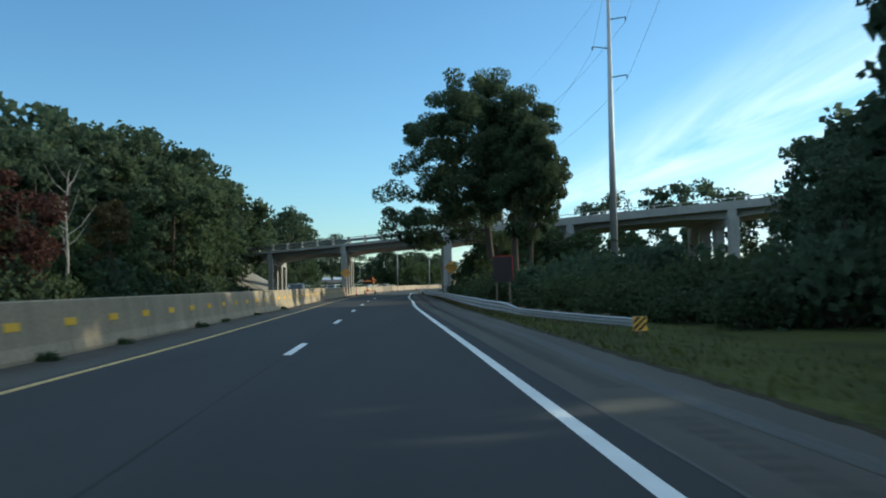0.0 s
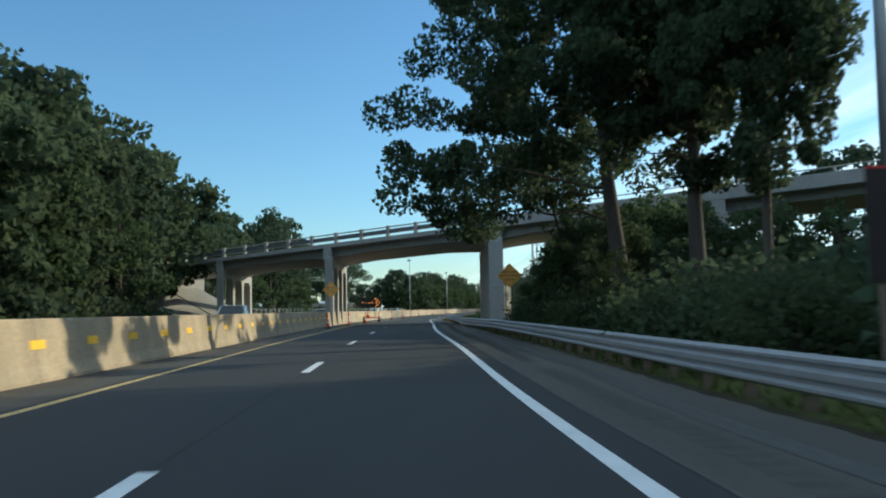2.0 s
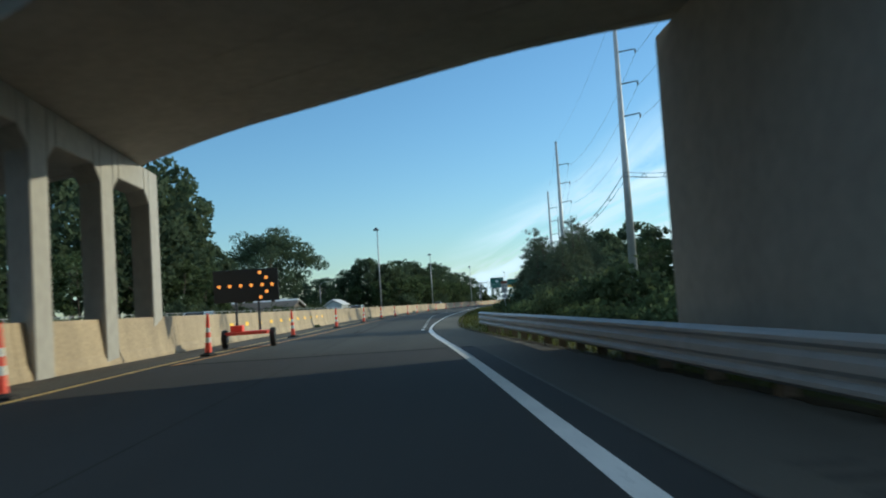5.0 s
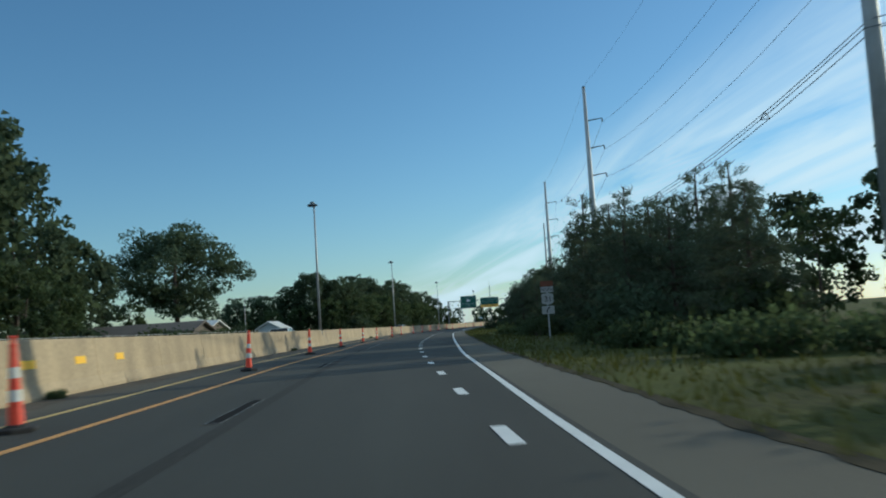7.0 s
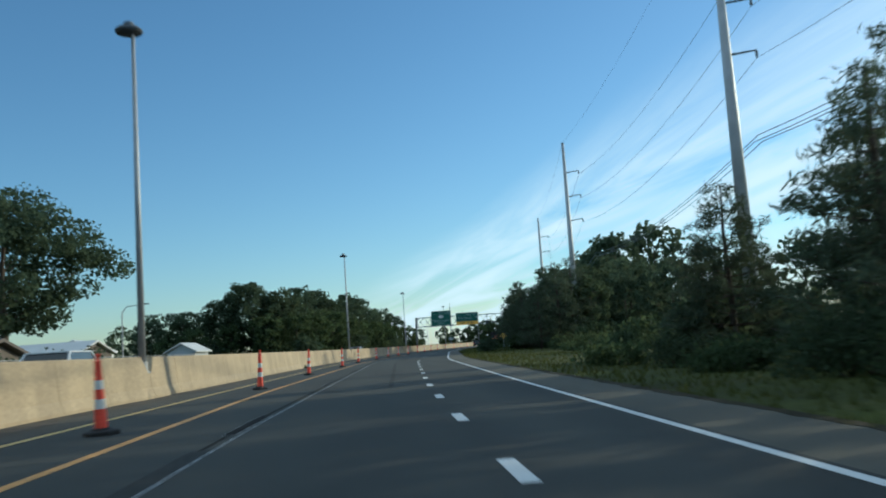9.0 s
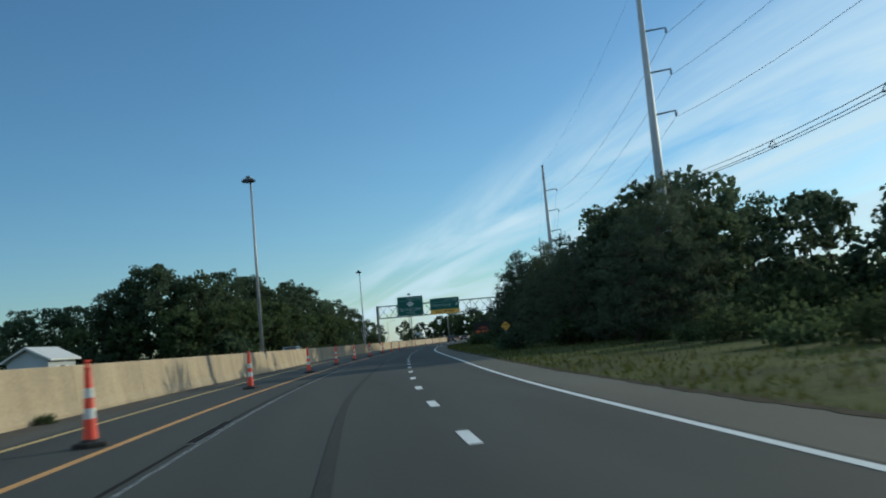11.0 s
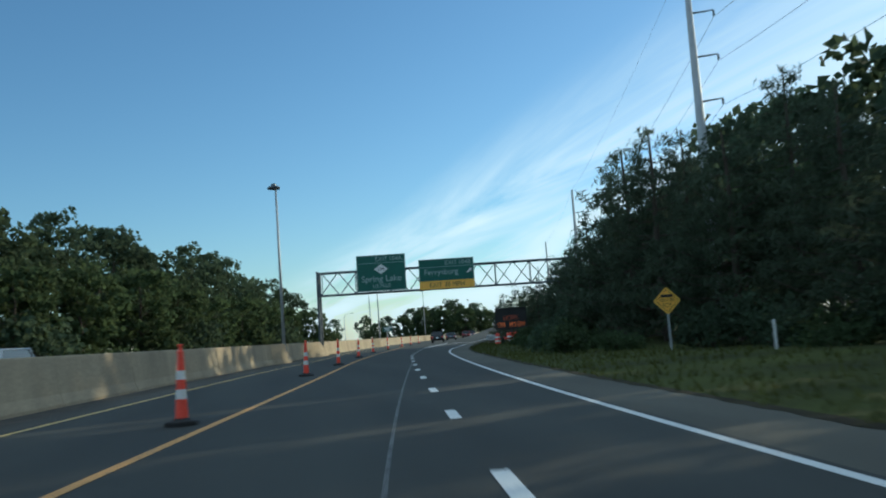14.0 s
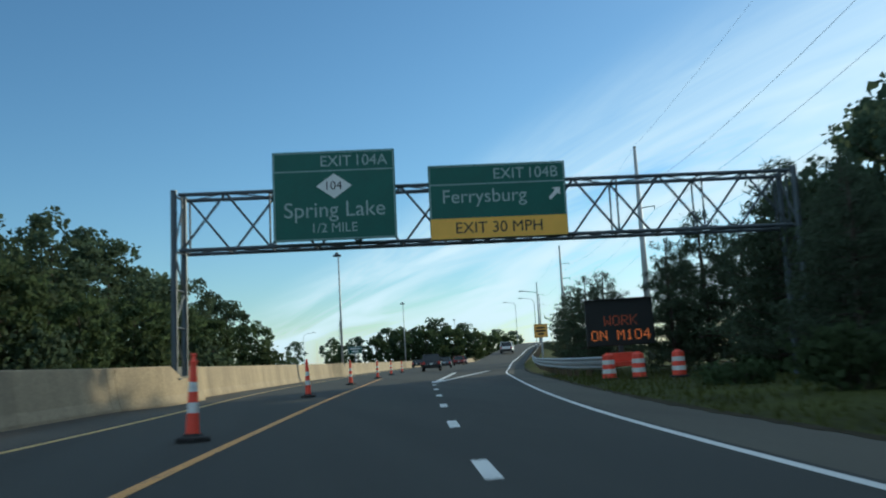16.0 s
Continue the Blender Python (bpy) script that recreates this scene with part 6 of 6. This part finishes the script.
for x, y, s, k in ((16, 214, 0.5, 2), (13.8, 207, 0.62, 3), (20.5, 206, 0.76, 1), (25, 209, 0.8, 0), (30, 206, 0.5, 1), (14, 303.5, 0.52, 0), (17, 309, 0.64, 1), (20, 302, 0.46, 2), (23, 310, 0.6, 0), (19.5, 316, 0.68, 1), (26, 303, 0.5, 2), (30, 312, 0.6, 0), (16.5, 322, 0.45, 2), (24.5, 322, 0.64, 1), (28, 296, 0.5, 0), (33, 302, 0.55, 1), (13.4, 309.5, 0.58, 2), (18, 232, 0.5, 2), (24, 250, 0.5, 0), (17, 262, 0.42, 1), (28, 275, 0.5, 2), (14, 296, 0.5, 1),
                   (21, 318, 0.66, 0), (25, 330, 0.72, 1), (30, 342, 0.74, 2), (34, 352, 1.1, 0), (39, 366, 1.22, 1), (45, 364, 1.22, 2), (32, 368, 0.95, 0), (36, 382, 0.85, 1), (42, 394, 0.8, 2), (30, 386, 0.7, 3), (26, 360, 0.8, 3), (38, 410, 0.7, 0),
                   (23, 166, 0.7, 0), (14, 156, 0.45, 1), (22, 150, 0.42, 2), (32, 158, 0.55, 0), (13, 142, 0.36, 3), (18, 136, 0.42, 1), (28, 140, 0.48, 2), (9, 150, 0.42, 3)):
    (broad if x < 26 else far).place(k, x, y, s)
for k, (x, y) in enumerate(((14.5, 299), (17.5, 303), (21.5, 299), (25, 304), (29, 299), (33, 305), (20, 309), (27, 311), (37, 312), (31, 318), (41, 322), (36, 330), (44, 338), (48, 320), (18, 313), (20.5, 315.5), (23, 317), (26, 319), (16, 311.5))):
    shrubs.place(k % 2, x, y, 1.25 + 0.02 * (x - 14))
for x, y, s, k in ((30, 392, 0.64, 0), (33.5, 399, 0.64, 1), (27.5, 387, 0.56, 2), (34, 386, 0.72, 1), (25.5, 378, 0.6, 0)):
    broad.place(k, x, y, s)
# near side, before the overpass; those out of view are added for shade
for x, y, s, k in ((28, 62, 0.62, 0), (34, 78, 0.9, 0), (31, 70, 0.76, 2), (41, 58, 1.15, 2), (33, 50, 1.1, 1), (31, 42, 1.1, 0), (36, 46, 1.2, 2), (42, 64, 1.1, 0), (24, 36, 1.1, 2), (34, 34, 1.2, 1), (42, 50, 1.05, 0), (48, 60, 1.0, 1),
                   (22, 128, 0.85, 0), (30, 127, 0.92, 2), (36, 124, 0.92, 0), (42, 118, 0.85, 1), (50, 112, 0.9, 0), (15, 136, 0.4, 2), (60, 104, 0.95, 2), (68, 92, 1.0, 1), (58, 72, 0.8, 0), (20, 28, 1.0, 0), (27, 24, 1.1, 1), (34, 18, 1.15, 0), (24, 14, 1.1, 2)):
    broad.place(k, x, y, s)
# an unseen double row beside and behind the start, added for its shade
for k, y in enumerate(range(-66, 34, 8)):
    shade.place(k, 19 + (k * 5) % 7 + 0.04 * abs(y), y, random.uniform(1.0, 1.15))
    shade.place(k + 1, 29 + (k * 3) % 7, y + 4, random.uniform(1.05, 1.2))
# added trees, mostly out of view, set to shade the wall and lanes
for x, y, s in ((39, 73, 1.08), (36.5, 77, 0.95), (34.5, 80.5, 0.82), (41, 82, 1.04), (40, 68, 1.02), (46, 67, 1.2), (45, 76, 1.2), (44.5, 61, 1.1), (44, 88, 0.95), (48, 84, 1.15), (46, 60, 1.25), (44, 70, 1.25), (43, 79, 1.1), (50, 74, 1.3), (50, 85, 1.2), (55, 66, 1.35), (47, 62, 1.3), (58, 80, 1.3), (52, 96, 1.1),
                (40, 386, 1.15), (44, 396, 1.15), (40, 403, 0.85), (48, 408, 1.1), (43, 414, 0.72), (50, 392, 1.15), (55, 402, 1.1)):
    (shade if x > 42 and y < 300 else far).place(int(x + y) % 3, x, y, s)
random.seed(9)
for i in range(38):
    y = 36 + i * 2.0 + random.uniform(-1, 1)
    for off in (3.4, 6.2, 9.6):
        if (abs(y - 60.3) < 3 and off < 5) or (102 < y and off < 9):
            continue
        (hedge if off < 6 else shrubs).place(random.randrange(3), rail_x(max(y, 50)) + off + max(0, (60 - y)) * 0.32 + random.uniform(-0.5, 0.8), y, random.uniform(0.7, 0.95) + 0.05 * off)
for x, y, s in ((5.5, 105, 0.62), (8, 101, 0.75), (11, 104, 0.8), (15, 99, 0.7), (14, 107, 0.65), (19, 100, 0.7), (4.0, 130, 0.28), (8, 128, 0.32), (12, 130, 0.36), (17, 128, 0.5), (6, 137, 0.34), (10, 140, 0.4), (3.5, 142, 0.3)):
    broad.place(3, x, y, s)
for x, y in ((1.9, 109.2), (2.4, 104.5), (3.4, 110), (5.5, 109), (8, 108), (10.5, 109), (3, 114), (2.9, 118.4), (7.5, 113), (13, 112)):
    hedge.place(int(y) % 2, x, y, random.uniform(0.95, 1.25))
for x, y in ((2.2, 112), (3.6, 118), (1.6, 124), (3.0, 130), (5.5, 115), (6.0, 122), (5.0, 136), (1.5, 138)):
    shrubs.place(2, x, y, random.uniform(0.7, 0.9))
for i in range(48):
    y = 146 + i * 5.2
    off = 3.6 if y > 192 else 5.2
    if 238 < y < 300:
        off = 9.5
    if 196 < y < 211 or 310 < y < 352 or y > 384:
        off += 5.5
    for o in (0, 3.0):
        k = random.randrange(3)
        (hedge if o == 0 and y < 300 and k < 2 else shrubs).place(k, EX(y) + off + o + random.uniform(-0.5, 1.2), y + random.uniform(-1, 1), random.uniform(0.55, 0.9) * (0.85 if o == 0 else 1.1) * (1.2 if y < 192 else 1.0))
for i in range(26):
    shrubs.place(i % 3, YX(150 + 5 * i) - 20 + random.uniform(-1.5, 1), 150 + 5 * i, random.uniform(0.6, 1.0))
for y in (15.5, 19.0, 24.2, 33.5, 38.2, 47, 58, 176, 214, 268):
    shrubs.place(2, BX(y) + 0.15, y, random.uniform(0.1, 0.17), z=0.03)


def build_grass():
    """Tufts of uncut grass along the verge."""
    rng = np.random.default_rng(77)
    n = 26000
    y = rng.uniform(0, 400, n)
    edge = np.array([EX(v) for v in np.arange(0, 401, 1.0)])
    x = np.interp(y, np.arange(0, 401), edge) + rng.uniform(0, 1, n) ** 1.6 * 8.0
    hgt = rng.uniform(0.05, 0.2, n) * (1 + 1.2 * (rng.random(n) < 0.08))
    v = np.empty((n, 3, 3))
    a = rng.uniform(0, 6.28, n)
    w = rng.uniform(0.015, 0.05, n)
    z = np.array([ground_z(px, py) for px, py in zip(x, y)])
    v[:, 0] = np.stack((x - np.cos(a) * w, y - np.sin(a) * w, z - 0.01), 1)
    v[:, 1] = np.stack((x + np.cos(a) * w, y + np.sin(a) * w, z - 0.01), 1)
    v[:, 2] = np.stack((x + rng.normal(size=n) * 0.07, y + rng.normal(size=n) * 0.07, z + hgt), 1)
    me = bpy.data.meshes.new("grass")
    me.from_pydata(v.reshape(-1, 3).tolist(), [], np.arange(n * 3).reshape(-1, 3).tolist())
    me.materials.append(GRASS_B)
    tagged(new("grass", me), "uncut yellow-green grass tufts along the road verge", "grass", kind="stuff")


build_grass()


# ---- buildings and fence across the highway ----
def build_house(name, x, y, turn, w, d, h, roof_h, wall, roof, label, windows=2, door=True):
    b = tagged(empty(name, pose(x, y, 0, 0, 0, turn)), label, "building")
    part("wall", boxed(-w / 2, -d / 2, -0.1, w / 2, d / 2, h), wall, b)
    bm = bmesh.new()
    e = 0.5
    prism(bm, ((-w / 2 - e, h - 0.08), (0, h + roof_h), (w / 2 + e, h - 0.08), (w / 2 + e, h + 0.12), (0, h + roof_h + 0.22), (-w / 2 - e, h + 0.12)), -d / 2 - e, d / 2 + e)
    bmesh.ops.recalc_face_normals(bm, faces=bm.faces)
    part("roof", bm, roof, b)
    for s in (-1, 1):
        bm = bmesh.new()
        vs = [bm.verts.new((px, s * (d / 2 - 0.05), pz)) for px, pz in ((-w / 2, h - 0.02), (w / 2, h - 0.02), (0, h + roof_h - 0.05))]
        bm.faces.new(vs)
        part("gable", bm, wall, b)
    for i in range(windows):
        px = -w / 2 + w * (i + 1) / (windows + 1)
        win = part("window", boxed(px - 0.5, -d / 2 - 0.06, h * 0.4, px + 0.5, -d / 2 - 0.005, h * 0.75), SIGN_WHITE, b)
        part("pane", boxed(px - 0.42, -d / 2 - 0.07, h * 0.43, px + 0.42, -d / 2 - 0.062, h * 0.72), WINDOW_M, win)
        py = -d / 2 + d * (i + 1) / (windows + 1)
        win = part("window", boxed(w / 2 + 0.005, py - 0.5, h * 0.4, w / 2 + 0.06, py + 0.5, h * 0.75), SIGN_WHITE, b)
        part("pane", boxed(w / 2 + 0.062, py - 0.42, h * 0.43, w / 2 + 0.07, py + 0.42, h * 0.72), WINDOW_M, win)
    if door:
        part("door", boxed(w / 2 + 0.005, -0.45, 0, w / 2 + 0.05, 0.45, 2.05), WALL_BROWN, b)


build_house("house", -41.0, 352, -8, 4.6, 7, 2.7, 1.4, WALL_GREY, ROOF_PALE, "grey-sided house with a pale gabled roof beyond the barrier")
build_house("long_building", -60, 318, 80, 9, 30, 2.9, 1.5, WALL_BROWN, ROOF_PALE, "long low brown building with a pale roof behind a tree", 5)
build_house("shed", -50, 325, 5, 7, 8, 3.2, 1.6, ROOF_PALE, ROOF_PALE, "small pale shed with a low gabled roof", 1, False)
build_house("long_building", -46, 262, 85, 7, 22, 2.2, 1.0, WALL_BROWN, WALL_BROWN, "low dark brown building behind a fence", 4)


def build_fence():
    f = tagged(empty("chain_fence"), "chain-link fence with grey posts along the far road edge", "fence")
    pts = [(YX(y) - 17.8, y) for y in range(150, 300, 3)]
    for x, y in pts:
        part("fence_post", tubes([((x, y, -0.1), (x, y, 1.9), 0.035, 0.035)], 6), GALV, f)
    for (x0, ya), (x1, yb) in zip(pts, pts[1:]):
        part("top_rail", tubes([((x0, ya, 1.85), (x1, yb, 1.85), 0.022, 0.022)], 5), GALV, f)
    for k in range(12):
        bm = bmesh.new()
        z = 0.1 + 0.145 * k
        for (x0, ya), (x1, yb) in zip(pts, pts[1:]):
            tube(bm, (x0, ya, z), (x1, yb, z), 0.005, 0.005, 3, False)
        part("wire", bm, GALV, f)


build_fence()


# ---- vehicles ----
def build_car(name, label, x, y, turn, paint, suv=True, pickup=False, z=0.0):
    """Length along y, nose towards +y."""
    c = tagged(empty(name, pose(x, y, z + 0.005, 0, 0, turn)), label, "car" if not pickup else "pickup truck", "vehicles on the highway")
    L, Wd, H = (4.65, 1.86, 1.68) if suv else (4.6, 1.82, 1.45)
    if pickup:
        L, Wd, H = 5.6, 1.95, 1.85
    hl, hw = L / 2, Wd / 2
    belt = H * 0.58
    side = [(-hl, 0.42), (-hl + 0.02, belt * 0.95), (-hl + 0.12, belt), (hl * 0.42, belt), (hl * 0.93, belt * 0.86), (hl, belt * 0.68), (hl - 0.03, 0.34), (-hl + 0.1, 0.3)]
    bm = bmesh.new()
    rings = []
    for s, w in ((-1, 1.0), (-0.93, 0), (0.93, 0), (1, 1.0)):
        ins = 0.06 if abs(s) == 1 else 0.0
        rings.append([bm.verts.new((s * hw, py * (1 - ins * 0.4), pz - (0.05 * ins if pz > 0.5 else 0))) for py, pz in side])
    n = len(side)
    for a, b in zip(rings, rings[1:]):
        for i in range(n):
            j = (i + 1) % n
            bm.faces.new((a[i], a[j], b[j], b[i]))
    bm.faces.new(rings[0])
    bm.faces.new(rings[-1][::-1])
    bmesh.ops.recalc_face_normals(bm, faces=bm.faces)
    bmesh.ops.bevel(bm, geom=[e for e in bm.edges if e.calc_face_angle(0) > 0.5], offset=0.05, segments=2, affect="EDGES")
    part("body", bm, paint, c, smooth=True)
    # cabin: roof on pillars, glass set inside
    r0, r1 = ((-hl + 0.12, hl * 0.40) if suv else (-hl + 0.75, hl * 0.38))
    t0, t1 = ((-hl + 0.42, hl * 0.08) if suv else (-hl + 1.35, hl * 0.05))
    if pickup:
        r0, r1, t0, t1 = -0.55, hl * 0.42, -0.35, hl * 0.16
    tw = hw * 0.78
    bm = bmesh.new()
    lo = [bm.verts.new(p) for p in ((-hw * 0.95, r0, belt - 0.02), (hw * 0.95, r0, belt - 0.02), (hw * 0.95, r1, belt - 0.02), (-hw * 0.95, r1, belt - 0.02))]
    hi = [bm.verts.new(p) for p in ((-tw, t0, H - 0.04), (tw, t0, H - 0.04), (tw, t1, H - 0.04), (-tw, t1, H - 0.04))]
    for i in range(4):
        j = (i + 1) % 4
        bm.faces.new((lo[i], lo[j], hi[j], hi[i]))
    bm.faces.new(hi)
    bm.faces.new(lo[::-1])
    part("glass", bm, GLASS_CAR, c)
    bm = bmesh.new()
    box(bm, -tw - 0.02, t0 - 0.05, H - 0.06, tw + 0.02, t1 + 0.05, H + 0.0, bevel=0.03)
    for a, b in zip(lo_pts(hw, r0, r1, belt), hi_pts(tw, t0, t1, H)):
        tube(bm, a, b, 0.05, 0.045, 6)
    part("roof", bm, paint, c)
    if pickup:
        part("bed_rail", boxed(-hw * 0.97, -hl + 0.05, belt, -hw * 0.87, -0.6, belt + 0.06, bevel=0.02), paint, c)
        part("bed_rail", boxed(hw * 0.87, -hl + 0.05, belt, hw * 0.97, -0.6, belt + 0.06, bevel=0.02), paint, c)
    part("rear_bumper", boxed(-hw * 0.93, -hl - 0.07, 0.36, hw * 0.93, -hl + 0.05, 0.6, bevel=0.04), RUBBER, c)
    part("front_bumper", boxed(-hw * 0.93, hl - 0.06, 0.28, hw * 0.93, hl + 0.05, 0.52, bevel=0.04), RUBBER, c)
    for s in (-1, 1):
        part("tail_lamp", boxed(s * hw * 0.80 - 0.12, -hl - 0.035, belt * 0.70, s * hw * 0.80 + 0.12, -hl + 0.06, belt * 0.95, bevel=0.02), SIGN_RED, c, "red tail lamp")
        part("headlamp", boxed(s * hw * 0.76 - 0.16, hl - 0.13, belt * 0.62, s * hw * 0.76 + 0.16, hl - 0.005, belt * 0.78, bevel=0.02), CHROME, c)
        part("mirror", boxed(s * (hw + 0.1) - 0.1, r1 - 0.45, belt + 0.02, s * (hw + 0.1) + 0.1, r1 - 0.35, belt + 0.17, bevel=0.03), paint, c)
        for yy in (-hl * 0.6, hl * 0.62):
            wheel(c, s * (hw - 0.1), yy, 0.34, 0.34, 0.22)
    part("plate", boxed(-0.16, -hl - 0.08, 0.66, 0.16, -hl - 0.005, 0.78), SIGN_WHITE, c)
    return c


def lo_pts(hw, r0, r1, belt):
    return [(-hw * 0.95, r0, belt - 0.02), (hw * 0.95, r0, belt - 0.02), (hw * 0.95, r1, belt - 0.02), (-hw * 0.95, r1, belt - 0.02)]


def hi_pts(tw, t0, t1, H):
    return [(-tw, t0, H - 0.04), (tw, t0, H - 0.04), (tw, t1, H - 0.04), (-tw, t1, H - 0.04)]


CAR_BLACK = mat("car_black", (0.018, 0.019, 0.022), rough=0.25, vary=0.1, bump=0, spec=0.7)
CAR_WHITE = mat("car_white", (0.72, 0.72, 0.71), rough=0.25, vary=0.05, bump=0, spec=0.6)
CAR_SILVER = mat("car_silver", (0.45, 0.46, 0.48), rough=0.3, metal=0.4, vary=0.05, bump=0)
CAR_BLUE = mat("car_blue_grey", (0.08, 0.10, 0.14), rough=0.28, vary=0.1, bump=0, spec=0.6)
CAR_RED = mat("car_red", (0.22, 0.02, 0.02), rough=0.28, vary=0.1, bump=0, spec=0.6)
build_car("suv", "black sport utility vehicle driving in the open lane", 20.0, 446, -13, CAR_BLACK)
build_car("sedan", "dark blue-grey sedan driving on the highway", 27.5, 474, -14, CAR_BLUE, suv=False)
build_car("suv", "white sport utility vehicle on the exit ramp", RX(486) - 2.6, 486, -20, CAR_WHITE, z=ramp_z(486) + 0.02)
build_car("suv", "dark red vehicle far ahead on the highway", 38.5, 512, -15, CAR_RED)
build_car("sedan", "dark sedan far ahead on the highway", 32.5, 520, -15, CAR_BLACK, suv=False)
build_car("suv", "dark vehicle far ahead on the highway", 45.0, 536, -17, CAR_BLUE)
build_car("pickup", "white pickup truck on the opposing carriageway", YX(104) - 6.2, 104, 183, CAR_WHITE, pickup=True)
build_car("suv", "silver vehicle on the opposing carriageway behind the barrier", YX(176) - 10.6, 176, 179, CAR_SILVER)
build_car("suv", "white vehicle on the opposing carriageway behind the barrier", YX(232) - 6.0, 232, 178, CAR_WHITE)
build_car("sedan", "dark sedan on the opposing carriageway behind the barrier", YX(216) - 10, 216, 178, CAR_BLACK, suv=False)
build_car("suv", "grey vehicle on the opposing carriageway behind the barrier", YX(345) - 7, 345, 172, CAR_SILVER)
